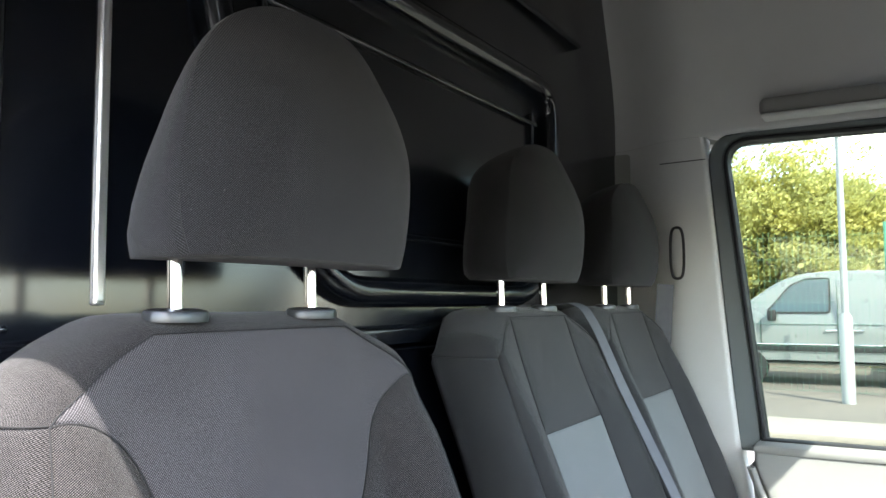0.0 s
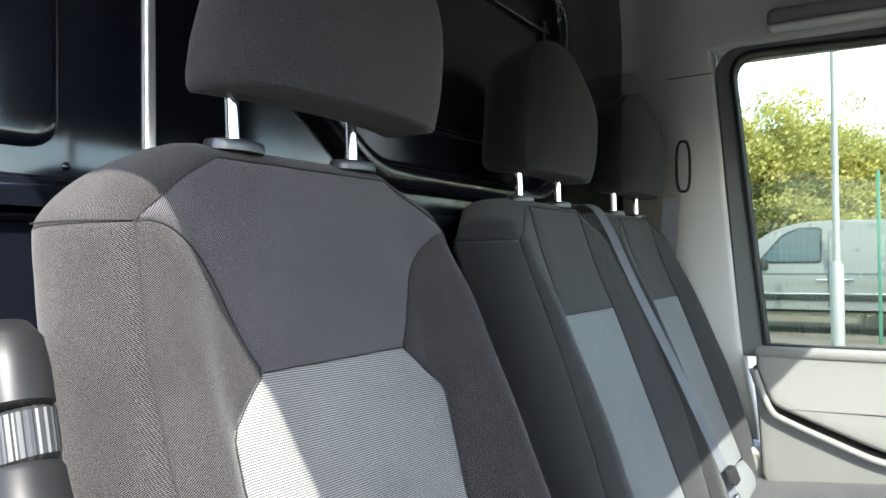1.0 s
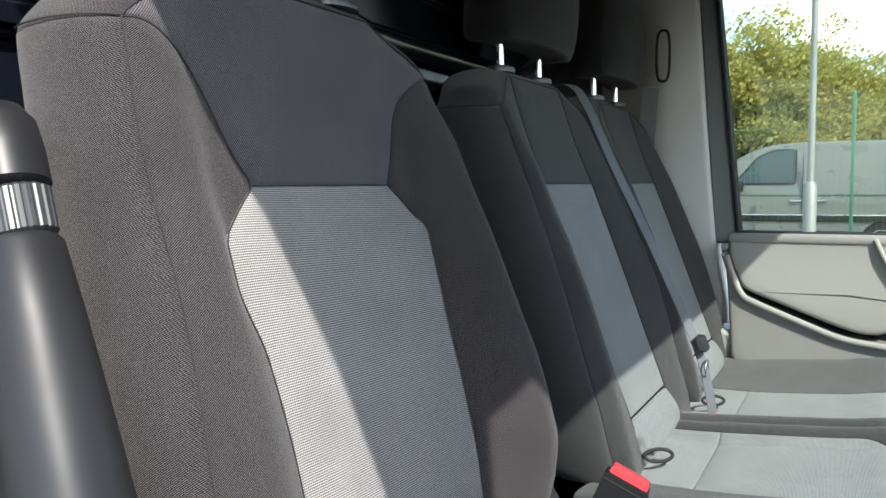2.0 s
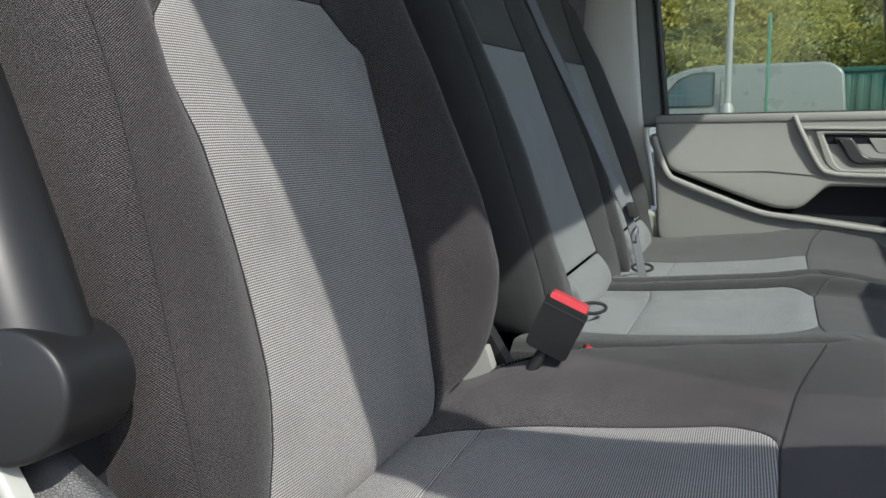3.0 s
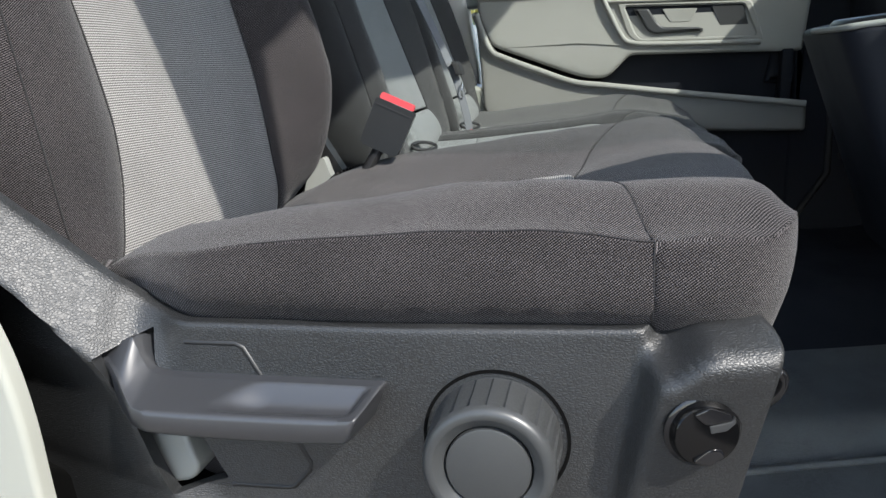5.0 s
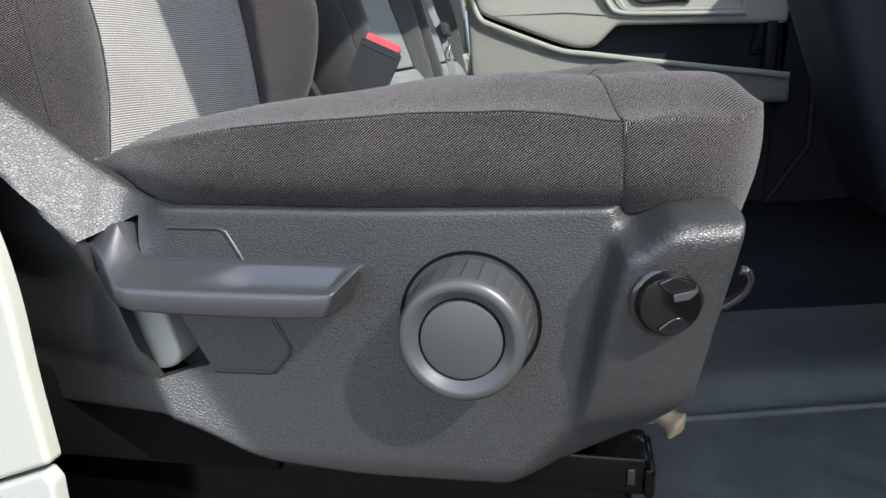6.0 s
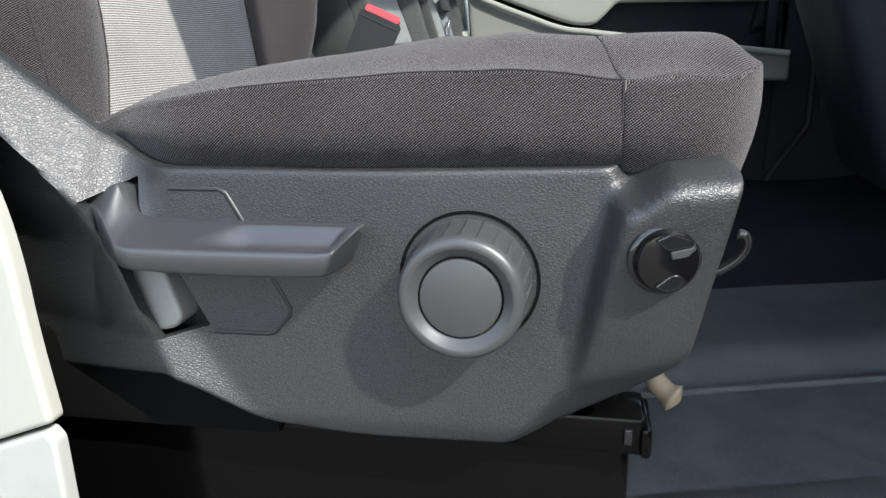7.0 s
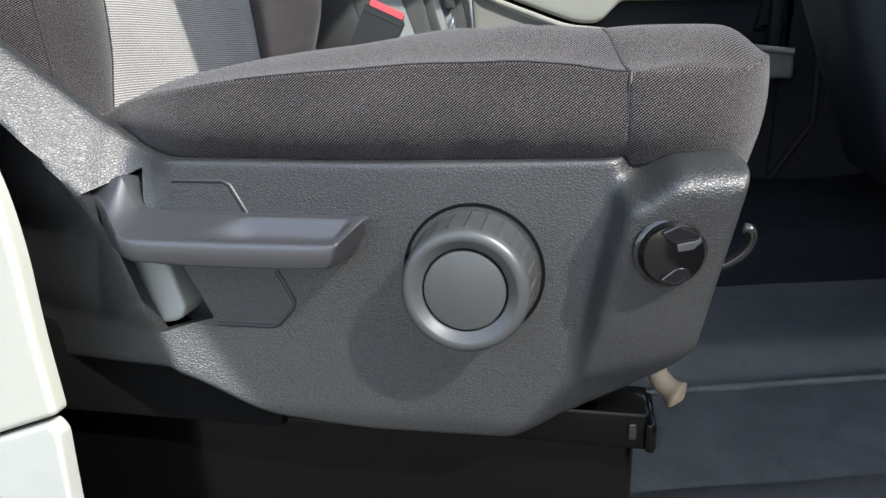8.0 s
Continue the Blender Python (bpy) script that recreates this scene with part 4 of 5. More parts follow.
slider = thing("slider_knob", "small round gloss black seat adjuster switch", "knob")
part("surround", lathe("surround", [(0.0188, 0.0), (0.0188, 0.002), (0.0172, 0.003)], GLOSS, on_panel(0.003, 1.020, 0.0215, 0.25), 40), slider)
part("button", lathe("button", [(0.0168, 0.0), (0.0168, 0.005), (0.0152, 0.0075), (0.008, 0.0088), (0.0, 0.009)], SWITCH_BLACK, on_panel(0.003, 1.020, 0.0215, 0.25), 40), slider)
part("upper_inlay", plate("upper_inlay", round_poly([(-0.0080, 0.0125), (0.0, 0.0158), (0.0105, 0.0115), (0.0108, 0.0085), (-0.0015, 0.0065)], 0.002, 4), GLOSS, on_panel(0.0051, 1.020, 0.0133, 0.25), 0.0015, 0.0008, 2), slider, "gloss black inlay")
part("lower_inlay", plate("lower_inlay", round_poly([(-0.0075, -0.0125), (0.001, -0.0155), (0.0085, -0.0105), (0.0065, -0.0065), (0.0005, -0.0062)], 0.002, 4), GLOSS, on_panel(0.0051, 1.020, 0.0133, 0.25), 0.0015, 0.0008, 2), slider, "gloss black inlay")
part("pointer", plate("pointer", round_poly([(0.0000, 0.0062), (0.0105, 0.0080), (0.0118, 0.0110), (0.0128, 0.0070), (0.0085, 0.0030), (0.0010, 0.0020)], 0.0008, 3), SATIN_GREY, on_panel(0.0051, 1.020, 0.0133, 0.25), 0.0012, 0.0006, 2), slider)

# folded-up armrest beside the backrest
arm = thing("folded_armrest", "black plastic armrest folded upright with ribbed thumbwheel", "armrest")
A0, A1 = Vector((-0.446, 0.030, 1.225)), Vector((-0.530, 0.050, 1.4485))
axis = (A1 - A0).normalized()
part("sleeve", rod("sleeve", [A0 + axis * k for k in (0.0, 0.05, 0.10, 0.16, 0.214, 0.218)], [0.0365, 0.0355, 0.033, 0.0295, 0.0255, 0.023], ARM_PLASTIC, 36), arm)


def on_arm(a, b, h, base=0.0):
    side = Vector((0, 1, 0))
    fwd = side.cross(axis).normalized()
    return A0 + axis * h + fwd * a + side * b


part("thumbwheel", lathe("thumbwheel", [(0.0205, 0.2185), (0.0238, 0.221), (0.0240, 0.248), (0.0205, 0.2505)], SATIN_GREY, on_arm, 120, lambda a, r, h: -0.0011 if math.degrees(a) % 15 < 4 else 0.0), arm, "ribbed grey thumbwheel")
part("tip", rod("tip", [A0 + axis * k for k in (0.251, 0.254, 0.275, 0.295, 0.306, 0.310)], [0.021, 0.0250, 0.0250, 0.023, 0.016, 0.004], ARM_PLASTIC, 28), arm)
H0, H1 = Vector((-0.425, -0.001, 1.2185)), Vector((-0.444, 0.058, 1.2085))
part("pivot", rod("pivot", [H0.lerp(H1, k) for k in (0.0, 0.012, 0.035, 0.075, 0.5, 1.0)], [0.0305, 0.0328, 0.0343, 0.0347, 0.0354, 0.0358], ARM_PLASTIC, 48), arm)
part("pivot_bracket", box("pivot_bracket", (-0.52, 0.02, 1.10), (-0.455, 0.09, 1.19), RUBBER, 0.01), arm)

# seat box, runner and floor bits
seat_box = thing("seat_box", "black steel box under the driver seat with runner", "seat base")
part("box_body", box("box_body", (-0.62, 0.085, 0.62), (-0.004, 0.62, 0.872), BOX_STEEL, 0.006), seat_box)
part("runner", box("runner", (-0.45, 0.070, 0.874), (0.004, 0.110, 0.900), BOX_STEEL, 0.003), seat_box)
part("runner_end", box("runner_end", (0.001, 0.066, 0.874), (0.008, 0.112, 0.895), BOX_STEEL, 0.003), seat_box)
part("slot", box("slot", (-0.009, 0.068, 0.882), (-0.004, 0.0705, 0.893), GLOSS, 0.001), seat_box)
part("release_bar", rod("release_bar", spline([(0.035, 0.13, 0.976), (0.049, 0.13, 0.98), (0.06, 0.13, 0.988), (0.065, 0.13, 0.997), (0.064, 0.13, 1.004), (0.06, 0.13, 1.005)], 8), 0.0034, GLOSS, 12), seat_box, "bent black slide release bar")
part("cushion_pan", box("cushion_pan", (-0.44, 0.11, 0.905), (-0.02, 0.56, 0.95), RUBBER, 0.01), seat_box)
bench_box = thing("bench_box", "black steel box under the passenger bench", "seat base")
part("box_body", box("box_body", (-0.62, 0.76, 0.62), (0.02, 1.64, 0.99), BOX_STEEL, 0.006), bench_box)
stub = thing("beige_floor_cap", "beige moulded plastic cap on the cab floor", "cap")
part("cap_body", rod("cap_body", spline([(0.045, 0.50, 0.742), (0.053, 0.49, 0.724), (0.068, 0.48, 0.713), (0.079, 0.475, 0.707)], 6), [0.012] * 6 + [0.013] * 6 + [0.015, 0.017, 0.018, 0.017, 0.013, 0.008, 0.003], BEIGE, 18), stub)


# ---- belts and buckles ----
def buckle(label, p, lean, size=1.0, stalk=True):
    b = thing("seat_belt_buckle", label, "buckle", "seat belt buckles")
    m = Matrix.Translation(p) @ Euler(lean).to_matrix().to_4x4()

    def place(a, c, h):
        return m @ Vector((a * size, (h - 0.016) * size, c * size))
    body = round_poly([(-0.026, -0.062), (0.026, -0.062), (0.027, 0.0), (-0.027, 0.0)], [0.008, 0.008, 0.003, 0.003])
    part("case", plate("case", body, BUCKLE_BLACK, place, 0.032, 0.005, 4), b)
    red = round_poly([(-0.0235, 0.0005), (0.0235, 0.0005), (0.0225, 0.009), (-0.0225, 0.009)], 0.003)
    part("release_button", plate("release_button", red, RED, lambda a, c, h: m @ Vector((a * size, (h - 0.0125) * size, c * size)), 0.025, 0.003, 3), b, "red release button")
    part("slot_line", box("slot_line", (-0.026, -0.0175, -0.008), (0.026, -0.0155, -0.0068), RUBBER, 0.0), b)
    b.children[-1].matrix_basis = m @ Matrix.Scale(size, 4)
    if stalk:
        part("stalk", rod("stalk", [m @ Vector((0, 0, -0.055 * size)), m @ Vector((-0.004, 0, -0.09 * size)), m @ Vector((-0.01, 0.0, -0.15 * size))], 0.012 * size, RUBBER, 10, flat=0.6), b, "black webbing stalk")
    return b


buckle("black seat belt buckle with red button beside the driver seat", (-0.283, 0.553, 1.146), (radians(-6), radians(25), radians(8)), 0.92)
buckle("black seat belt buckle with red button between seats", (-0.270, 0.640, 1.060), (radians(-10), radians(34), radians(15)), 0.85)
buckle("black seat belt buckle with red button between bench cushions", (-0.285, 1.150, 1.040), (radians(-10), radians(40), radians(15)), 0.8)
cover = thing("hinge_cover", "black plastic hinge cover beside the driver backrest", "seat trim")
part("shell", plate("shell", round_poly([(-0.365, 1.00), (-0.350, 1.03), (-0.392, 1.10), (-0.418, 1.15), (-0.44, 1.10), (-0.42, 1.00)], 0.012), MATT, lambda a, b, h: (a, 0.592 + h, b), 0.025, 0.006, 3), cover)
part("pale_clip", plate("pale_clip", round_poly([(-0.415, 1.035), (-0.372, 1.045), (-0.385, 1.085), (-0.405, 1.072)], 0.006), SCUFF, lambda a, b, h: (a, 0.566 + h, b), 0.02, 0.004, 2), cover, "pale grey plastic clip")

belt = thing("middle_seat_belt", "dark grey seat belt lying down the bench seam", "seat belt")


def ribbon(name, points, width, across, mat, thick=0.0014):
    pts = spline(points, 10)
    verts, faces, uvs = [], [], []
    for i, p in enumerate(pts):
        d = (pts[min(i + 1, len(pts) - 1)] - pts[max(i - 1, 0)]).normalized()
        w = (Vector(across) - d * Vector(across).dot(d)).normalized()
        nn = d.cross(w).normalized()
        for a, b in ((-0.5, -0.5), (0.5, -0.5), (0.5, 0.5), (-0.5, 0.5)):
            verts.append(p + w * width * a + nn * thick * b)
            uvs.append((a * width, i * 0.01))
    for i in range(len(pts) - 1):
        for k in range(4):
            j = (k + 1) % 4
            faces.append((i * 4 + k, i * 4 + j, i * 4 + 4 + j, i * 4 + 4 + k))
    faces += [(0, 1, 2, 3), tuple(len(verts) - 4 + k for k in (3, 2, 1, 0))]
    return sharpen(fix_normals(mesh_from(name, verts, faces, mat, True, uvs)), 40)


part("webbing", ribbon("webbing", [(-0.640, 1.200, 1.652), (-0.580, 1.198, 1.652), (-0.545, 1.196, 1.615), (-0.490, 1.190, 1.50), (-0.415, 1.186, 1.35), (-0.345, 1.182, 1.20), (-0.318, 1.178, 1.13), (-0.300, 1.172, 1.05), (-0.305, 1.170, 1.02)], 0.018, (0.9, 1, 0), WEBBING), belt)
part("tongue", plate("tongue", round_poly([(-0.020, -0.010), (0.020, -0.010), (0.018, 0.016), (-0.018, 0.016)], 0.004), RUBBER, lambda a, b, h: (-0.325 + h - 0.35 * b, 1.180 + a, 1.170 + b), 0.012, 0.003, 2), belt, "black belt tongue")
part("tongue_ring", rod("tongue_ring", [Vector((-0.312, 1.176 + 0.012 * math.cos(a), 1.130 + 0.014 * math.sin(a))) for a in (k * math.pi / 8 for k in range(17))], 0.0018, CHROME, 8), belt, "steel tongue loop")
for px, c in ((-0.330, 0.893), (-0.309, 1.232)):
    tab = thing("pull_loop", "small black fabric pull loop on the bench cushion", "loop", "bench pull loops")
    pts = [Vector((px + 0.011 * math.cos(a) + 0.012 * math.sin(a), c + 0.024 * math.sin(a), 1.050 + 0.012 * math.sin(a * 0.5) ** 2)) for a in (k * math.pi / 10 for k in range(21))]
    part("strap", rod("strap", pts, 0.0028, RUBBER, 8), tab)


# ---- cab shell ----
def structure(ob, label, category):
    return tagged(ob, label, category, kind="structure")


def on_door(y):
    """Outlines in x and z on the passenger side; h grows towards the cab."""
    return lambda a, b, h: (a, y - h, b)


# floor with its raised tunnel
floor = structure(part("floor", box("floor", (-0.70, -0.02, 0.57), (1.10, 1.70, 0.62), MAT_RUBBER, 0.004)), "dark grey rubber cab floor mat", "floor")
def floor_sheet(name, d0, d1, n, mat):
    """Floor between two lines that run along the tunnel; d is the distance from its foot."""
    rows = []
    for i in range(41):
        x = 0.015 + 0.9 * i / 40
        row = []
        for j in range(n + 1):
            d = d0 + (d1 - d0) * j / n
            y = 0.591 + (d + (x - 0.073) * 0.283) / 0.959
            rise = 0.034 * smoothstep(-0.006, 0.085, d) + 0.05 * smoothstep(0.28, 0.50, d) + 0.05 * smoothstep(0.45, 0.9, x)
            row.append((x, y, 0.654 + rise + 0.002 * noise.noise((x * 9, y * 9, 0))))
        rows.append(row)
    return fix_normals(mesh_from(name, [p for r in rows for p in r], [(i * (n + 1) + j, (i + 1) * (n + 1) + j, (i + 1) * (n + 1) + j + 1, i * (n + 1) + j + 1) for i in range(40) for j in range(n)], mat))


structure(part("floor_tunnel", floor_sheet("floor_tunnel", -0.21, 0.30, 40, MAT_RUBBER)), "raised grey rubber floor over the tunnel", "floor")
# the shadow over the footwell floor is put into this sheet's dark colour
structure(part("floor_footwell", floor_sheet("floor_footwell", 0.30, 1.0, 30, DARK_TRIM)), "moulded footwell floor, darkened to hold its shadow", "floor")
part("mat_edge", rod("mat_edge", [(0.02, 0.575, 0.657), (0.073, 0.591, 0.658), (0.371, 0.679, 0.659), (0.90, 0.835, 0.705)], 0.005, MAT_RUBBER, 8), floor)

# bulkhead with its pressings
bulk = structure(part("wall_bulkhead", box("wall_bulkhead", (-0.76, -0.14, 0.57), (-0.700, 1.84, 2.62), STEEL_BLACK, 0.004)), "glossy black painted steel bulkhead behind the seats", "wall")


def on_bulk(a, b, h):
    return (-0.700 + h, a, b)


frame_o = round_poly([(0.635, 1.672), (1.22, 1.672), (1.345, 1.78), (1.345, 2.11), (0.38, 2.11), (0.46, 1.79)], [0.05, 0.06, 0.06, 0.07, 0.07, 0.06], 8)
path = [Vector((-0.694, p.x, p.y)) for p in frame_o]
part("raised_frame", rod("raised_frame", path + [path[0]], 0.022, STEEL_BLACK, 14, flat=1.0, caps=False), bulk)
inner_o = [Vector((-0.698, p.x, p.y)) for p in inset(frame_o if area2(frame_o) > 0 else list(reversed(frame_o)), 0.085)]
part("inner_bead", rod("inner_bead", inner_o + [inner_o[0]], 0.006, STEEL_BLACK, 10, caps=False), bulk)
blank = round_poly([(-0.12, 1.648), (0.186, 1.648), (0.186, 2.30), (-0.12, 2.30)], [0.01, 0.03, 0.01, 0.01])
part("pressed_panel", plate("pressed_panel", blank, STEEL_BLACK, on_bulk, 0.012, 0.010, 5), bulk)
part("corner_rib", rod("corner_rib", [(-0.698, 0.90, 2.27), (-0.698, 1.54, 2.27)], 0.008, STEEL_BLACK, 10), bulk)
part("lower_rail", plate("lower_rail", round_poly([(-0.10, 1.585), (1.74, 1.585), (1.74, 1.625), (-0.10, 1.625)], 0.006), STEEL_BLACK, on_bulk, 0.014, 0.010, 4), bulk)
for y in (0.195, 0.62, 1.05):
    part("screw", lathe("screw", [(0.004, 0.0), (0.004, 0.001), (0.0025, 0.002)], STEEL_BLACK, lambda a, b, h, y=y: (-0.6995 + h, y + a, 1.635 + b), 12), bulk)
# bright reflection along a bulkhead fold, added as a pale metal strip
strip = thing("bulkhead_seam_strip", "pale metal strip standing in for a bright reflection on the bulkhead", "strip")
part("strip", plate("strip", round_poly([(0.275, 1.655), (0.288, 1.655), (0.288, 1.985), (0.275, 1.985)], 0.003), smooth_mat("pale_reflection_metal", (0.86, 0.85, 0.86), 0.42, 0.85, 0.5, 0.12, 30), on_bulk, 0.006, 0.004, 3), strip)

# roof and passenger side
structure(part("ceiling", box("ceiling", (-0.76, -0.02, 2.56), (0.16, 1.78, 2.62), LINING, 0.006)), "grey-beige cloth headliner", "ceiling")
OPEN = [(-0.338, 1.336), (-0.410, 2.040), (0.03, 2.030), (0.335, 1.336)]
opening = round_poly(OPEN, [0.006, 0.065, 0.10, 0.01], 8)


def band(name, inner, outer, mat, place, depth, bevel=0.004):
    """A frame between two outlines of the same count, with depth."""
    n = len(inner)
    verts, faces = [], []
    for pts, h in ((outer, 0), (outer, depth - bevel), (inset(outer, bevel), depth), (inset(inner, -bevel), depth), (inner, depth - bevel), (inner, 0)):
        verts += [place(p.x, p.y, h) for p in pts]
    for k in range(6):
        for i in range(n):
            j = (i + 1) % n
            m = (k + 1) % 6
            faces.append((k * n + i, k * n + j, m * n + j, m * n + i))
    return sharpen(fix_normals(mesh_from(name, verts, faces, mat)), 35)


ccw_open = opening if area2(opening) > 0 else list(reversed(opening))
wall_p = structure(new("wall_passenger_side"), "pale grey trimmed passenger side wall of the cab", "wall")
# moulded trim: pillar and the panel above the window are one curved surface
def trim_y(x, z):
    return 1.725 + 0.085 * smoothstep(-0.50, -0.70, x) - 0.11 * smoothstep(2.12, 2.60, z)


p_edge = curve1([(0.62, -0.40), (1.10, -0.362), (1.33, -0.392), (1.98, -0.446), (2.052, -0.452), (2.1, -0.456)])


def sheet(name, rows, mat):
    m = len(rows[0])
    verts = [p for r in rows for p in r]
    faces = [(i * m + j, (i + 1) * m + j, (i + 1) * m + j + 1, i * m + j + 1) for i in range(len(rows) - 1) for j in range(m - 1)]
    return fix_normals(mesh_from(name, verts, faces, mat))


rows = []
for k in range(61):
    z = 0.62 + (2.056 - 0.62) * k / 60
    e = p_edge(z)
    row = [(x, trim_y(x, z), z) for x in (-0.705 + (e - 0.012 + 0.705) * q / 14 for q in range(15))]
    row += [(e - 0.012 + 0.012 * math.sin(a), trim_y(e, z) + 0.012 * (1 - math.cos(a)), z) for a in (math.pi / 2 * q / 4 for q in range(1, 5))]
    rows.append(row + [(e, 1.79, z)])
part("pillar_trim", sheet("pillar_trim", rows, TRIM_PALE), wall_p, "pale grey plastic pillar trim")
rows = []
for k in range(33):
    x = -0.705 + 0.96 * k / 32
    low_z = 2.056 if x > -0.46 else 2.0565
    row = [(x, 1.79, low_z)] + [(x, trim_y(x, low_z) + 0.012 * (1 - math.sin(a)), low_z + 0.012 * (1 - math.cos(a))) for a in (math.pi / 2 * q / 4 for q in range(5))]
    row += [(x, trim_y(x, low_z + 0.012 + 0.5 * q / 16), low_z + 0.012 + 0.5 * q / 16) for q in range(1, 17)]
    rows.append(row if x > -0.462 else [(x, trim_y(x, p[2]), p[2]) for p in row])
part("roof_side_trim", sheet("roof_side_trim", rows, TRIM_PALE), wall_p, "grey moulded roof side trim")
part("pillar_seam", rod("pillar_seam", [(-0.56, 1.7245, 1.998), (-0.45, 1.7245, 2.000)], 0.0012, RUBBER, 6), wall_p)
part("outer_skin", box("outer_skin", (-0.78, 1.80, 0.45), (-0.47, 1.86, 2.05), WHITE_PAINT, 0.01), wall_p, "white painted outer body")
part("roof_skin", box("roof_skin", (-0.78, 1.83, 2.05), (0.20, 1.90, 2.62), WHITE_PAINT, 0.02), wall_p)
part("front_pillar", rod("front_pillar", [(0.40, 1.76, 1.30), (0.10, 1.73, 2.06), (0.06, 1.70, 2.16)], 0.045, TRIM_MID, 14), wall_p, "grey windscreen pillar")
white_post = structure(part("trim", plate("trim", round_poly([(-0.60, 0.70), (-0.300, 0.70), (-0.318, 1.02), (-0.338, 1.11), (-0.60, 1.20)], 0.004), WHITE_PAINT, on_door(1.72), 0.085, 0.010, 4)), "white painted door post seen past the bench", "door post")
part("rubber_seal", rod("rubber_seal", [(-0.334, 1.640, 1.115), (-0.316, 1.640, 1.05), (-0.292, 1.640, 0.97), (-0.285, 1.640, 0.90)], 0.006, RUBBER, 8), white_post, "black door seal")
grab = thing("grab_handle", "grey moulded grab handle above the passenger window", "handle")
part("housing", box("housing", (-0.318, 1.662, 2.074), (0.12, 1.745, 2.118), TRIM_GREY, 0.016, 5), grab)
# light on the handle's underside, put into a paler lip
part("grip_lip", box("grip_lip", (-0.312, 1.646, 2.066), (0.12, 1.700, 2.0765), TRIM_PALE, 0.005, 3), grab, "handle's lower edge, made pale as a lit underside")
guide = thing("belt_guide", "black seat belt guide loop on the pale pillar trim", "belt guide")
part("loop", rod("loop", [Vector((-0.520 + 0.016 * math.copysign(abs(math.cos(a)) ** 0.6, math.cos(a)), 1.712, 1.775 + 0.062 * math.copysign(abs(math.sin(a)) ** 0.7, math.sin(a)))) for a in (k * math.pi / 16 for k in range(33))], 0.0035, RUBBER, 8, caps=False), guide)
part("webbing", ribbon("webbing", [(-0.548, 1.706, 1.70), (-0.555, 1.703, 1.60), (-0.562, 1.70, 1.50), (-0.57, 1.70, 1.30)], 0.040, (1, 0.2, 0), WEBBING), guide, "dark grey belt webbing")
bracket = thing("belt_anchor_bracket", "black steel belt bracket on the bulkhead", "bracket")
part("plate", plate("plate", round_poly([(1.235, 1.79), (1.285, 1.79), (1.285, 1.90), (1.235, 1.90)], 0.008), STEEL_BLACK, on_bulk, 0.045, 0.006, 3), bracket)
part("bolt", lathe("bolt", [(0.011, 0.0), (0.011, 0.006), (0.007, 0.009)], CHROME, lambda a, b, h: (-0.655 + h, 1.26 + a, 1.875 + b), 12), bracket, "steel bolt head")

# ---- passenger door ----
door = thing("passenger_door", "grey plastic passenger door card with pull handle and pocket", "door")
outer_open = [Vector(p) for p in round_poly([(-0.396, 1.312), (-0.452, 2.062), (0.05, 2.058), (0.385, 1.312)], [0.006, 0.085, 0.12, 0.01], 8)]
if area2(outer_open) < 0:
    outer_open.reverse()
part("window_frame", band("window_frame", inset(ccw_open, -0.0055), outer_open, smooth_mat("grey_green_frame_plastic", (0.135, 0.155, 0.150), 0.42, 0, 0.5, 0.15, 9), on_door(1.790), 0.055, 0.006), door, "dark grey-green window frame trim")
part("window_seal", band("window_seal", inset(ccw_open, 0.003), inset(ccw_open, -0.006), RUBBER, on_door(1.785), 0.056, 0.003), door, "black rubber window seal")
pane = part("glass", plate("glass", inset(ccw_open, -0.004), SIDE_GLASS, on_door(1.766), 0.004, 0.001, 1), door, "lightly tinted side glass")
pane.visible_shadow = False
part("window_divider", box("window_divider", (-0.008, 1.730, -0.36), (0.008, 1.770, 0.36), RUBBER, 0.003), door, "black quarter-light divider").matrix_basis = Matrix.Translation((0.116, 0, 1.68)) @ Matrix.Rotation(radians(-6), 4, "Y")
upper = round_poly([(-0.352, 1.337), (-0.352, 1.292), (-0.318, 1.215), (-0.290, 1.203), (-0.120, 1.139), (-0.075, 1.126), (-0.028, 1.126), (0.024, 1.179), (0.420, 1.174), (0.440, 1.337)], [0.012, 0.02, 0.03, 0.01, 0.03, 0.02, 0.02, 0.014, 0.01, 0.01], 6)
part("upper_card", relief("upper_card", upper, lambda x, z: 1.660 - 0.012 * smoothstep(1.33, 1.15, z), TRIM_GREY, 0.070, 0.010, 0.014), door)
part("door_core", box("door_core", (-0.345, 1.748, 0.62), (0.46, 1.775, 1.325), DARK_TRIM, 0.004), door)
part("belt_ledge", box("belt_ledge", (-0.352, 1.655, 1.322), (0.50, 1.762, 1.341), TRIM_GREY, 0.006), door)
part("belt_seal", box("belt_seal", (-0.345, 1.716, 1.336), (0.40, 1.752, 1.344), RUBBER, 0.003), door, "black glass wiper seal")
part("crease", rod("crease", [(-0.285, 1.6515, 1.208), (-0.10, 1.6495, 1.212), (0.00, 1.649, 1.203)], 0.0013, TRIM_MID, 6), door)
low = round_poly([(-0.358, 1.300), (-0.345, 1.262), (-0.318, 1.200), (-0.290, 1.186), (-0.110, 1.118), (-0.030, 1.108), (0.430, 1.052), (0.430, 0.990), (-0.240, 1.000), (-0.335, 1.050)], [0.004, 0.02, 0.02, 0.02, 0.03, 0.03, 0.01, 0.01, 0.05, 0.02], 6)
part("lower_card", relief("lower_card", low, lambda x, z: 1.645 - 0.035 * smoothstep(1.22, 1.0, z), TRIM_MID, 0.085, 0.009, 0.014), door)
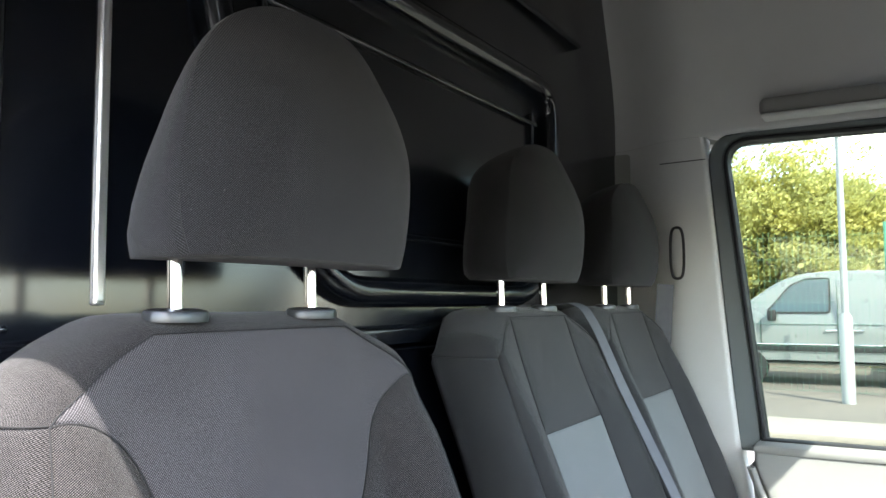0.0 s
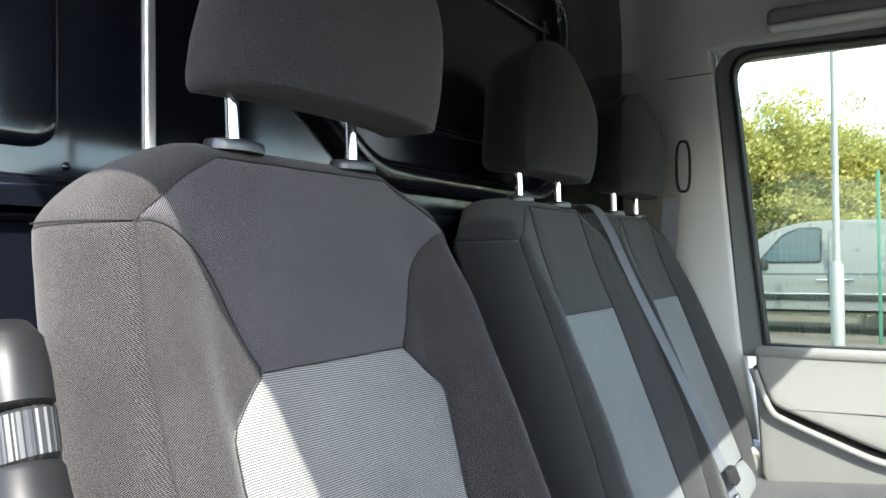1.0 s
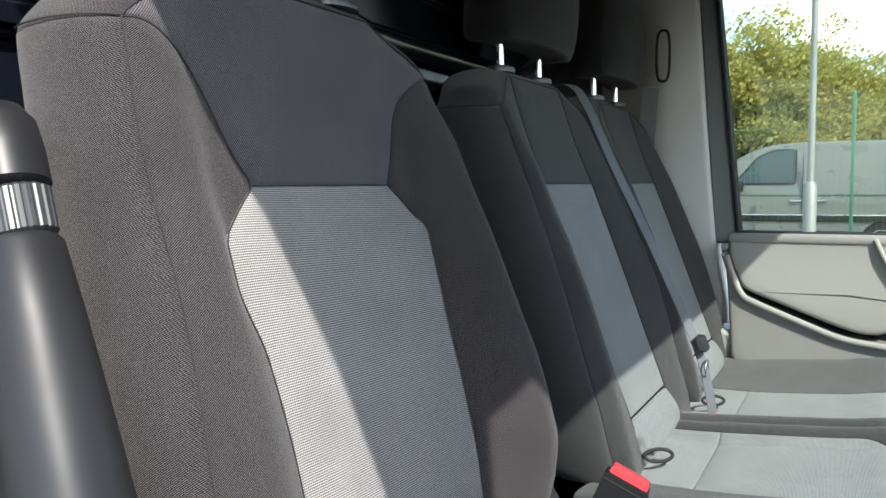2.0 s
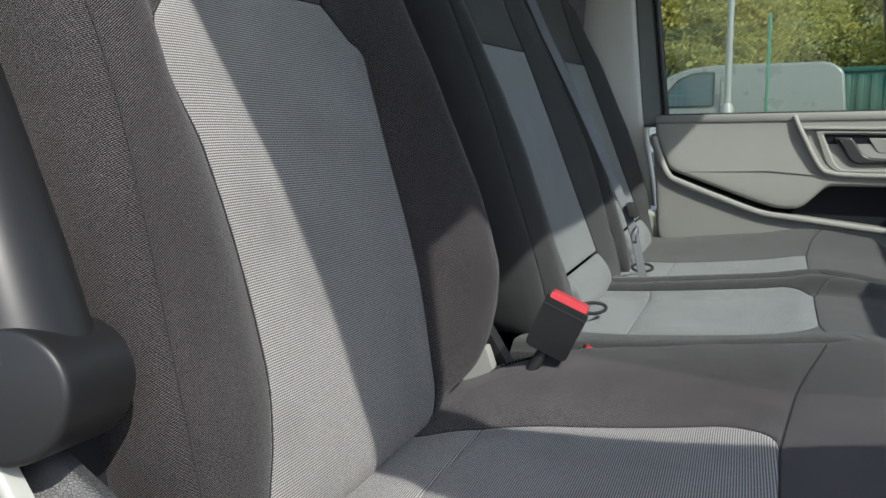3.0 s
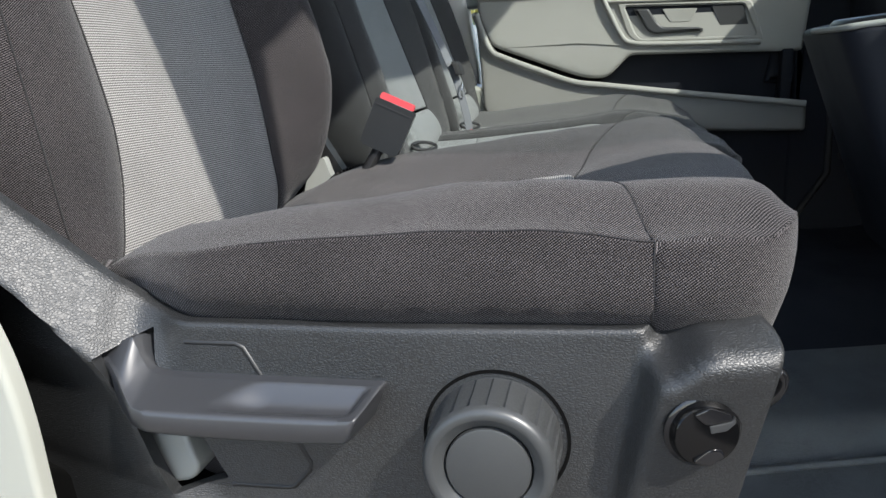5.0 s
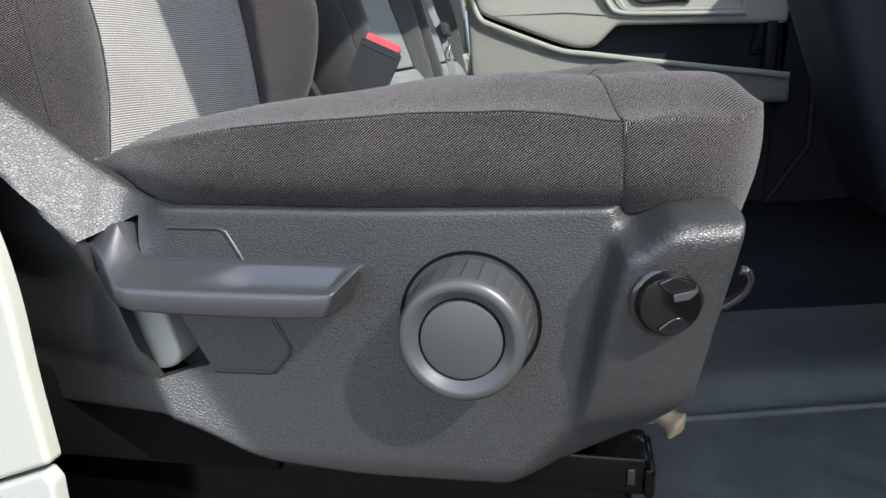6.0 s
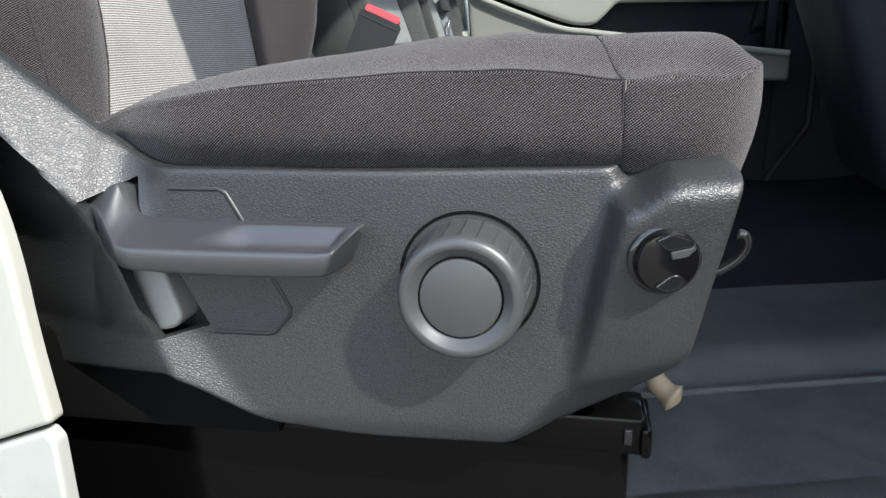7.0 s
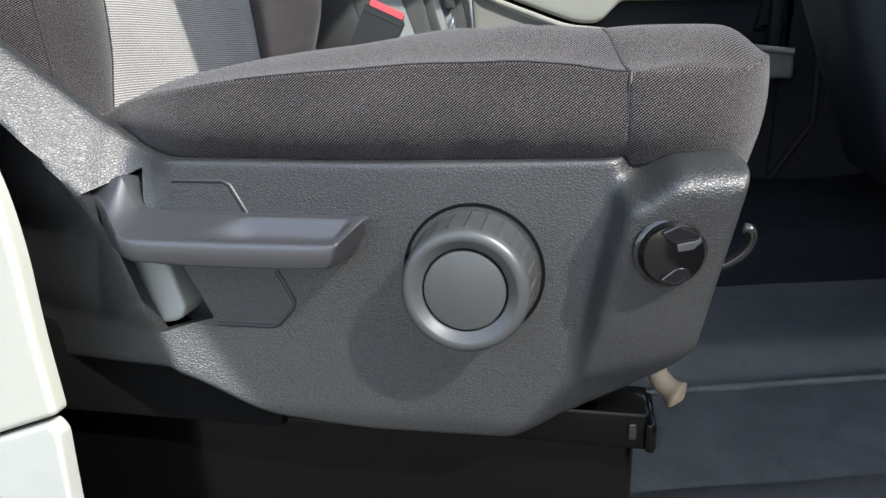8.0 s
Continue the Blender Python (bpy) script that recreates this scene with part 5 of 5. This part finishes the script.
edge = spline([(-0.352, 1.640, 1.292), (-0.340, 1.638, 1.255), (-0.316, 1.634, 1.203), (-0.285, 1.631, 1.185), (-0.20, 1.624, 1.152), (-0.11, 1.618, 1.120), (-0.03, 1.614, 1.109), (0.15, 1.610, 1.086), (0.425, 1.606, 1.054)], 6)
part("ledge_edge", rod("ledge_edge", edge, 0.0075, TRIM_GREY, 10, flat=0.8), door, "pale raised ledge along the pocket")
part("pocket_back", plate("pocket_back", round_poly([(-0.06, 1.10), (-0.03, 1.135), (0.02, 1.19), (0.43, 1.185), (0.43, 1.04), (0.0, 1.09)], 0.004), DARK_TRIM, on_door(1.745), 0.045, 0.003, 2), door, "dark blue-grey pocket lining")
part("pocket_end", box("pocket_end", (0.375, 1.645, 1.05), (0.40, 1.70, 1.18), DARK_TRIM, 0.004), door)
part("lower_pocket", plate("lower_pocket", round_poly([(-0.27, 0.68), (0.43, 0.68), (0.43, 0.995), (-0.23, 1.003)], 0.02), DARK_TRIM, on_door(1.745), 0.070, 0.01, 4), door)
part("pocket_corner", plate("pocket_corner", round_poly([(-0.305, 0.90), (-0.235, 0.90), (-0.240, 1.02), (-0.285, 1.035)], [0.01, 0.01, 0.03, 0.02]), TRIM_MID, on_door(1.70), 0.075, 0.012, 4), door)
bez = [(-0.010, 1.303), (0.300, 1.296), (0.336, 1.203), (0.040, 1.207), (0.018, 1.225)]
hole = [(0.010, 1.293), (0.284, 1.286), (0.314, 1.216), (0.050, 1.218), (0.036, 1.232)]
bo, bi = round_poly(bez, [0.01, 0.01, 0.012, 0.02, 0.02], 6), round_poly(hole, [0.006, 0.006, 0.008, 0.012, 0.012], 6)
if area2(bo) < 0:
    bo.reverse(), bi.reverse()
part("handle_bezel", band("handle_bezel", bi, bo, TRIM_GREY, on_door(1.662), 0.012, 0.004), door, "pale grey handle surround")
part("handle_recess", plate("handle_recess", bi, DARK_TRIM, on_door(1.662), 0.005, 0.001, 1), door, "dark handle recess")
# light grey plate painted in as a glint inside the recess
part("recess_glint", plate("recess_glint", round_poly([(0.098, 1.284), (0.180, 1.282), (0.165, 1.252), (0.118, 1.252)], 0.004), TRIM_GREY, on_door(1.657), 0.003, 0.001, 1), door)
part("recess_end", plate("recess_end", round_poly([(0.212, 1.284), (0.282, 1.284), (0.304, 1.222), (0.240, 1.222)], 0.004), SATIN_GREY, on_door(1.657), 0.003, 0.001, 1), door)
pull = round_poly([(0.030, 1.287), (0.066, 1.286), (0.094, 1.242), (0.185, 1.238), (0.196, 1.229), (0.070, 1.226)], [0.006, 0.006, 0.016, 0.004, 0.004, 0.02], 6)
part("pull_lever", plate("pull_lever", pull, SATIN_GREY, on_door(1.658), 0.014, 0.005, 4), door, "dark grey door release lever")
part("bezel_edge", rod("bezel_edge", spline([(-0.050, 1.655, 1.334), (-0.030, 1.648, 1.290), (0.004, 1.646, 1.225), (0.030, 1.646, 1.208), (0.10, 1.646, 1.203), (0.325, 1.646, 1.199)], 6), 0.006, TRIM_GREY, 10), door)
part("ledge_line", rod("ledge_line", [(-0.030, 1.652, 1.307), (0.10, 1.652, 1.304), (0.29, 1.652, 1.302)], 0.0045, TRIM_GREY, 8), door)

# ---- dash end, footwell and far front corner ----
dash = thing("dashboard", "dark blue-grey moulded dashboard with a lidded tray", "dashboard")
dash_sec = round_poly([(0.50, 1.525), (0.53, 1.12), (0.58, 1.00), (0.68, 0.96), (1.05, 0.90), (1.05, 1.30), (0.75, 1.50)], [0.03, 0.08, 0.06, 0.05, 0.01, 0.01, 0.04])
part("dash_body", plate("dash_body", dash_sec, DARK_TRIM, lambda a, b, h: (a, 1.66 - h, b), 1.58, 0.02, 4), dash)
pod = round_poly([(0.205, 0.565), (0.60, 0.50), (0.60, 1.02), (0.30, 1.00), (0.21, 0.80)], [0.03, 0.02, 0.02, 0.08, 0.08], 8)


def pod_shape(a, b, h):
    k = smoothstep(0.0, 0.27, h)
    return (a + (1 - k) * 0.10, b, 0.94 + h + 0.10 * (a - 0.2))


part("console", plate("console", pod, DARK_TRIM, pod_shape, 0.272, 0.008, 4), dash)
# unseen box, added on the dash to keep sun off the cushion fronts
part("centre_hood", box("centre_hood", (0.49, 0.36, 1.40), (0.62, 0.78, 1.60), DARK_TRIM, 0.03), dash)
part("tray_rim", rod("tray_rim", [Vector((0.300 + 0.075 * math.cos(a), 0.66 + 0.085 * math.sin(a), 1.222 + 0.0075 * math.cos(a))) for a in (k * math.pi / 16 for k in range(33))], 0.008, SATIN_GREY, 10, caps=False), dash, "grey tray rim")
part("lip", rod("lip", spline([(0.60, 0.505, 1.249), (0.40, 0.530, 1.232), (0.235, 0.563, 1.216), (0.208, 0.590, 1.212), (0.207, 0.70, 1.211)], 6), 0.0035, SCUFF, 8), dash, "pale edge of the console")
kick = thing("footwell_side_panel", "dark blue-grey moulded footwell side trim", "trim panel")
part("panel", plate("panel", round_poly([(0.40, 0.62), (1.05, 0.62), (1.05, 1.10), (0.52, 1.05), (0.415, 1.20), (0.405, 0.95)], 0.02), DARK_TRIM, on_door(1.745), 0.075, 0.012, 4), kick)
part("groove", rod("groove", [(0.497, 1.668, 1.08), (0.500, 1.668, 0.88), (0.425, 1.668, 0.76), (0.385, 1.668, 0.68)], 0.009, RUBBER, 8), kick)
part("hatch", band("hatch", round_poly([(0.53, 0.92), (0.60, 0.92), (0.62, 1.00), (0.53, 1.00)], 0.008), round_poly([(0.522, 0.912), (0.608, 0.912), (0.628, 1.008), (0.522, 1.008)], 0.010), RUBBER, on_door(1.672), 0.004, 0.001), kick)
part("pillar_base", plate("pillar_base", round_poly([(0.345, 1.10), (1.0, 1.10), (1.0, 1.62), (0.62, 1.52), (0.44, 1.385), (0.39, 1.335)], 0.01), DARK_TRIM, on_door(1.745), 0.065, 0.012, 4), kick)
front_wall = structure(part("wall_front", box("wall_front", (1.02, -0.04, 0.57), (1.08, 1.76, 1.32), DARK_TRIM, 0.01)), "dark footwell front wall", "wall")
screen = structure(part("window_windscreen", plate("window_windscreen", [(0.02, 0.0), (1.70, 0.0), (1.66, 1.0), (0.06, 1.0)], GLASS, lambda a, b, h: (0.98 - 0.86 * b + 0.003 * h, a, 1.33 + 0.83 * b + h), 0.004, 0.001, 1)), "clear windscreen glass", "window")
# out of view; its lower edge is brought down to shade the bench
structure(part("trim_header", box("trim_header", (0.15, 0.06, 1.915), (0.27, 1.64, 2.62), LINING, 0.02)), "unseen grey windscreen header, lengthened to shade the bench", "trim")

# driver's side of the body
body_d = structure(new("wall_driver_side"), "white painted driver side door opening", "wall")
# unseen sun blocker; its outline is fitted to the shadow edges on the seat
shadow_outline = round_poly([(-0.60, 1.955), (-0.28, 1.905), (-0.125, 1.873), (-0.03, 1.800), (0.03, 1.725), (0.078, 1.620), (0.112, 1.532), (0.19, 1.485), (0.27, 1.475), (0.345, 1.37), (0.36, 1.10), (0.80, 1.10), (0.80, 1.60), (0.42, 1.672), (0.235, 1.69), (0.222, 1.76), (0.215, 1.95), (0.30, 2.03), (0.34, 2.60), (-0.60, 2.60)], 0.015, 3)
part("front_pillar", plate("front_pillar", shadow_outline, WHITE_PAINT, side_plane(-0.005), 0.05, 0.010, 3), body_d, "unseen white plate in the door opening, shaped to cast the seat's shadows")
part("roof_rail", box("roof_rail", (-0.78, -0.09, 2.06), (0.16, 0.02, 2.62), WHITE_PAINT, 0.03), body_d)
part("rear_pillar", box("rear_pillar", (-0.80, -0.10, 1.30), (-0.60, 0.01, 2.10), WHITE_PAINT, 0.02), body_d)
b_post = round_poly([(-0.80, 0.746), (-0.4019, 0.8908), (-0.3532, 0.9090), (-0.3588, 0.9628), (-0.3612, 1.0132), (-0.3679, 1.0533), (-0.384, 1.095), (-0.424, 1.17), (-0.458, 1.22), (-0.80, 1.26)], [0.004, 0.004, 0.004, 0.02, 0.02, 0.02, 0.03, 0.03, 0.02, 0.004])
part("door_post", plate("door_post", b_post, WHITE_PAINT, side_plane(0.007), 0.012, 0.004, 4), body_d, "white painted door post")
sill = structure(part("trim_sill", plate("trim_sill", round_poly([(-0.80, 0.60), (-0.345, 0.60), (-0.3530, 0.846), (-0.3535, 0.8960), (-0.3592, 0.9033), (-0.4019, 0.8872), (-0.80, 0.7424)], [0.004, 0.004, 0.02, 0.003, 0.003, 0.004, 0.004]), SCUFF, side_plane(0.007), 0.012, 0.003, 4)), "pale grey grained plastic sill trim", "trim")
structure(part("trim_step", box("trim_step", (-0.36, -0.10, 0.52), (1.00, -0.01, 0.60), SCUFF, 0.01)), "grey door step", "trim")

# out of view; added to hold back light from the front right
driver_door = thing("driver_door", "unseen open white van door with a dark inner card, added to block light", "door")
part("skin", box("skin", (0.575, -1.12, 0.58), (0.605, -0.08, 1.36), WHITE_PAINT, 0.012), driver_door, "white painted outer skin")
part("inner_card", box("inner_card", (0.515, -1.09, 0.60), (0.574, -0.11, 1.37), DARK_TRIM, 0.02), driver_door)
part("armrest", box("armrest", (0.465, -0.85, 1.10), (0.518, -0.35, 1.16), DARK_TRIM, 0.015), driver_door)
part("check_strap", box("check_strap", (0.53, -0.10, 0.95), (0.56, -0.003, 0.98), RUBBER, 0.004), driver_door)


# ---- outside ----
def ground_mat():
    m = Mat("worn_tarmac", (0.135, 0.118, 0.102), 0.9)
    m.tint(m.ramp(m.noise(0.6, 8), 0.4, 0.7, 0, 0.6), (0.09, 0.08, 0.072))
    m.tint(m.ramp(m.noise(60, 3), 0.5, 0.8, 0, 0.5), (0.20, 0.175, 0.15))
    m.bump(m.noise(120, 3), 0.004, 0.5)
    return m.m


TARMAC = ground_mat()
KERB = smooth_mat("pale_concrete_kerb", (0.27, 0.24, 0.21), 0.9, vary=0.4, scale=8)
GALV = smooth_mat("galvanised_steel", (0.30, 0.32, 0.32), 0.5, 0.3, vary=0.25, scale=5)
GREEN = smooth_mat("green_powder_coat", (0.05, 0.19, 0.135), 0.45, vary=0.25, scale=3)
SILVER = smooth_mat("silver_grey_car_paint", (0.20, 0.215, 0.215), 0.3, 0.25, 0.6, 0.1, 3)
CAR_GLASS = smooth_mat("dark_car_glass", (0.05, 0.075, 0.085), 0.05, 0.0, 0.6, 0.1)
BARK = smooth_mat("pale_birch_bark", (0.22, 0.19, 0.15), 0.9, vary=0.6, scale=14, bumpy=0.02)


def leaf_mat(name, colour):
    m = Mat(name, colour, 0.7, 0, 0.2)
    info = m.t.nodes.new("ShaderNodeNewGeometry")
    m.tint(m.ramp(info.outputs["Random Per Island"], 0.0, 1.0, 0.0, 0.4), tuple(c * 0.6 for c in colour))
    m.tint(m.ramp(m.noise(0.9, 3), 0.45, 0.7, 0, 0.5), (colour[0] * 1.35, colour[1] * 1.15, colour[2] * 0.8))
    # thin leaves let half of the light through
    thin = m.t.nodes.new("ShaderNodeBsdfTranslucent")
    m.link(m.b.inputs["Base Color"].links[0].from_socket, thin.inputs["Color"])
    mix = m.node("ShaderNodeMixShader", Fac=0.6)
    m.link(m.b.outputs[0], mix.inputs[1])
    m.link(thin.outputs[0], mix.inputs[2])
    m.link(mix.outputs[0], m.t.nodes["Material Output"].inputs["Surface"])
    return m.m


LEAF_A = leaf_mat("spring_leaf", (0.50, 0.50, 0.20))
LEAF_B = leaf_mat("deep_leaf", (0.38, 0.41, 0.19))

structure(part("ground", mesh_from("ground", [(-600, -600, 0), (600, -600, 0), (600, 600, 0), (-600, 600, 0)], [(0, 1, 2, 3)], TARMAC, False)), "worn brown-grey tarmac car park", "ground")
structure(part("pavement", box("pavement", (-30, 9.9, 0.0), (30, 11.2, 0.10), KERB, 0.02)), "pale concrete kerb strip", "kerb")

lamp = thing("lamp_post", "galvanised steel lamp post in the car park", "lamp post", at=(-0.90, 14.0, 0))
part("base_sleeve", rod("base_sleeve", [(0, 0, 0), (0, 0, 1.40), (0, 0, 1.47)], [0.105, 0.105, 0.058], GALV, 20), lamp)
part("column", rod("column", [(0, 0, 1.46), (0, 0, 8.0)], [0.056, 0.045], GALV, 16), lamp)
part("lantern", box("lantern", (-0.1, -0.7, 7.95), (0.1, 0.05, 8.1), GALV, 0.03), lamp)

fence = thing("mesh_fence", "green welded mesh fence with square posts", "fence")
FY = 15.2
for k in range(-5, 5):
    part("fence_post", box("fence_post", (-0.30 + 2.52 * k - 0.03, FY - 0.03, 0), (-0.30 + 2.52 * k + 0.03, FY + 0.03, 3.05), GREEN, 0.006), fence)
verts, faces = [], []


def bar(p, q, r):
    i = len(verts)
    p, q = Vector(p), Vector(q)
    d = (q - p).normalized()
    s = d.cross(Vector((0, 1, 0))).normalized() * r
    u = Vector((0, 1, 0)) * r
    for c in (p, q):
        verts.extend([c + s, c + u, c - s, c - u])
    for k in range(4):
        j = (k + 1) % 4
        faces.append((i + k, i + j, i + 4 + j, i + 4 + k))


for k in range(240):
    bar((-10.0 + 0.1 * k, FY + 0.04, 0.05), (-10.0 + 0.1 * k, FY + 0.04, 2.95), 0.0022)
for k in range(8):
    bar((-10, FY + 0.045, 0.05 + 0.4 * k), (14, FY + 0.045, 0.05 + 0.4 * k), 0.0025)
tagged(part("mesh_wires", mesh_from("mesh_wires", verts, faces, GREEN, False), fence), kind="stuff")


def parked_van(label, x, y, paint, length=4.9, height=2.12):
    """A panel van, nose towards -x."""
    v = thing("parked_van", label, "van", "parked vehicles", at=(x, y, 0))
    h = height
    prof = [(0.0, 0.42), (0.02, 1.00), (0.12, 1.18), (0.62, 1.46), (1.45, h - 0.22), (1.85, h - 0.06), (2.4, h), (length - 0.35, h - 0.02), (length - 0.1, h - 0.2), (length, 1.0), (length, 0.42)]
    out = round_poly(prof, [0.03, 0.06, 0.08, 0.10, 0.12, 0.2, 0.3, 0.15, 0.10, 0.05, 0.03], 6)
    part("body", plate("body", out, paint, lambda a, b, k: (a, 1.85 - k - 0.17 * smoothstep(1.15, h, b) * (-1 if k > 0.9 else 1), b), 1.85, 0.06, 4), v)
    side = lambda a, b, k: (a, -0.004 + 0.17 * smoothstep(1.15, h, b) - k, b)
    part("cab_window", plate("cab_window", round_poly([(1.30, 1.46), (2.40, 1.46), (2.40, h - 0.17), (2.02, h - 0.17), (1.72, h - 0.30)], 0.05), CAR_GLASS, side, 0.012, 0.004, 2), v, "dark cab side window")
    part("window_rim", band("window_rim", inset(fix_ccw(round_poly([(1.30, 1.46), (2.40, 1.46), (2.40, h - 0.17), (2.02, h - 0.17), (1.72, h - 0.30)], 0.05)), 0.0), inset(fix_ccw(round_poly([(1.30, 1.46), (2.40, 1.46), (2.40, h - 0.17), (2.02, h - 0.17), (1.72, h - 0.30)], 0.05)), -0.035), RUBBER, side, 0.010, 0.003), v)
    part("door_line", box("door_line", (2.55, -0.022, 0.55), (2.565, 0.05, h - 0.3), RUBBER, 0.0), v)
    part("door_line", box("door_line", (1.15, -0.022, 0.62), (1.162, 0.05, 1.28), RUBBER, 0.0), v)
    part("rubbing_strip", box("rubbing_strip", (0.55, -0.035, 0.68), (length - 0.1, 0.02, 0.80), RUBBER, 0.01), v, "black rubbing strip")
    part("chrome_strip", box("chrome_strip", (0.55, -0.045, 0.80), (length - 0.1, -0.01, 0.825), CHROME, 0.004), v)
    part("waist_crease", box("waist_crease", (0.7, -0.016, 1.205), (length - 0.1, 0.05, 1.225), paint, 0.006), v)
    for hx in (2.34, 2.80):
        part("door_handle", rod("door_handle", [(hx, -0.03, 1.09), (hx + 0.2, -0.03, 1.09)], 0.022, CHROME, 10), v, "bright door handle")
    part("mirror", box("mirror", (1.30, -0.20, 1.28), (1.46, -0.02, 1.50), RUBBER, 0.04), v, "black door mirror")
    for wx in (0.92, length - 0.95):
        w = part("wheel", lathe("wheel", [(0.34, 0.0), (0.345, 0.03), (0.345, 0.2), (0.33, 0.23), (0.20, 0.235)], RUBBER, lambda a, b, k, wx=wx: (wx + a, 0.20 - k, 0.345 + b), 32), v, "black tyre")
        part("rim", lathe("rim", [(0.205, 0.225), (0.20, 0.238), (0.12, 0.228), (0.05, 0.24), (0.0, 0.24)], GALV, lambda a, b, k, wx=wx: (wx + a, 0.20 - k, 0.345 + b), 24), w, "steel wheel rim")
    return v


def fix_ccw(pts):
    return pts if area2(pts) > 0 else list(reversed(pts))


parked_van("silver-grey panel van parked behind the fence", -3.75, 16.6, SILVER, 4.9, 2.27)
parked_van("dark blue van parked further back", -8.2, 21.0, smooth_mat("blue_car_paint", (0.05, 0.10, 0.28), 0.25, 0.2, 0.6, 0.1, 3), 4.6, 1.85)


def container(label, x, y, w, d, h, mat):
    c = thing("storage_container", label, "container", "green containers", at=(x, y, 0))
    part("shell", box("shell", (0, 0, 0.0), (w, d, h), mat, 0.03), c)
    n = int(w / 0.25)
    for k in range(n):
        part("rib", box("rib", (0.06 + k * 0.25, -0.035, 0.25), (0.06 + k * 0.25 + 0.12, 0.01, h - 0.12), mat, 0.012), c)
    part("roof_lip", box("roof_lip", (-0.03, -0.05, h - 0.06), (w + 0.03, d, h + 0.04), mat, 0.01), c)
    return c


container("dark green ribbed storage container", 1.1, 18.3, 2.0, 2.4, 2.15, smooth_mat("dark_green_paint", (0.012, 0.085, 0.070), 0.5, vary=0.3, scale=2))
container("bright green ribbed storage container", 3.2, 17.6, 3.4, 2.4, 2.25, smooth_mat("mid_green_paint", (0.030, 0.24, 0.15), 0.5, vary=0.25, scale=2))


def tree(x, y, height, spread, seed, leaf, clumps=260, low=1.0):
    rnd = random.Random(seed)
    t = thing("tree", "leafy spring tree behind the fence", "tree", "trees behind the car park", at=(x, y, 0))
    trunk = [(0, 0, 0)]
    for k in range(1, 7):
        trunk.append((rnd.uniform(-0.12, 0.12) * k * 0.5, rnd.uniform(-0.12, 0.12) * k * 0.5, height * 0.9 * k / 6))
    part("trunk", rod("trunk", spline(trunk, 4), [0.16 * (1 - 0.85 * k / 24) for k in range(25)], BARK, 9), t)
    tips = []
    for k in range(11):
        z = height * (0.22 + 0.62 * k / 10)
        a = k * 2.4 + rnd.random()
        r = spread * (0.55 + 0.45 * math.sin(math.pi * (0.25 + 0.7 * k / 10))) * rnd.uniform(0.75, 1.1)
        p0 = Vector((0, 0, z * 0.85))
        p2 = Vector((r * math.cos(a), r * math.sin(a), z + 0.35 * r))
        part("limb", rod("limb", spline([p0, p0.lerp(p2, 0.5) + Vector((0, 0, 0.15)), p2], 4), [0.05 * (1 - 0.1 * q) for q in range(9)], BARK, 6), t)
        tips += [p0.lerp(p2, f) for f in (0.4, 0.6, 0.8, 1.0)]
    tips += [Vector(trunk[-1]), Vector(trunk[-2])]
    verts, faces = [], []
    for k in range(clumps):
        c = tips[k % len(tips)] + Vector((rnd.gauss(0, 0.42), rnd.gauss(0, 0.42), rnd.gauss(0, 0.40)))
        if c.z < low:
            c.z = low + rnd.random()
        size = rnd.uniform(0.25, 0.6)
        for q in range(64):
            p = c + Vector((rnd.gauss(0, size * 0.5), rnd.gauss(0, size * 0.5), rnd.gauss(0, size * 0.45)))
            n = Vector((rnd.gauss(0, 1), rnd.gauss(0, 1), rnd.gauss(0.4, 1))).normalized()
            u = n.orthogonal().normalized()
            w = n.cross(u)
            s = rnd.uniform(0.055, 0.095)
            i = len(verts)
            verts += [p - u * s, p - w * s * 0.55 + n * s * 0.2, p + u * s, p + w * s * 0.55 + n * s * 0.2]
            faces.append((i, i + 1, i + 2, i + 3))
    tagged(part("crown", mesh_from("crown", verts, faces, leaf, False), t), kind="stuff")


for k, (x, y, h, s, leaf) in enumerate([(-10.5, 24, 5.0, 2.3, LEAF_A), (-7.6, 23, 5.2, 2.3, LEAF_A), (-5.2, 24.5, 5.3, 2.1, LEAF_A), (-3.1, 23.8, 6.2, 1.9, LEAF_A), (-1.2, 24.2, 5.0, 1.9, LEAF_A), (1.3, 25, 4.9, 2.2, LEAF_A), (4.0, 24, 5.2, 2.3, LEAF_A), (7.2, 25, 5.0, 2.3, LEAF_A), (-6.0, 27.5, 5.4, 2.6, LEAF_B), (-2.6, 28, 5.8, 2.4, LEAF_B), (0.2, 28.5, 5.0, 2.5, LEAF_B), (10.5, 27, 5.2, 2.6, LEAF_B), (3.0, 28.5, 5.0, 2.5, LEAF_B)]):
    tree(x, y, h, s, 40 + k, leaf)
# undergrowth below the crowns
rnd = random.Random(7)
verts, faces = [], []
for k in range(9000):
    p = Vector((rnd.uniform(-16, 16), rnd.uniform(21.5, 25.0), abs(rnd.gauss(0, 1.15))))
    n = Vector((rnd.gauss(0, 1), rnd.gauss(0, 1), rnd.gauss(0.3, 1))).normalized()
    u = n.orthogonal().normalized()
    w = n.cross(u)
    s = rnd.uniform(0.07, 0.14)
    i = len(verts)
    verts += [p - u * s, p - w * s * 0.6, p + u * s, p + w * s * 0.6]
    faces.append((i, i + 1, i + 2, i + 3))
hedge = tagged(part("undergrowth", mesh_from("undergrowth", verts, faces, LEAF_B, False)), "dense green undergrowth behind the fence", "undergrowth", kind="stuff")
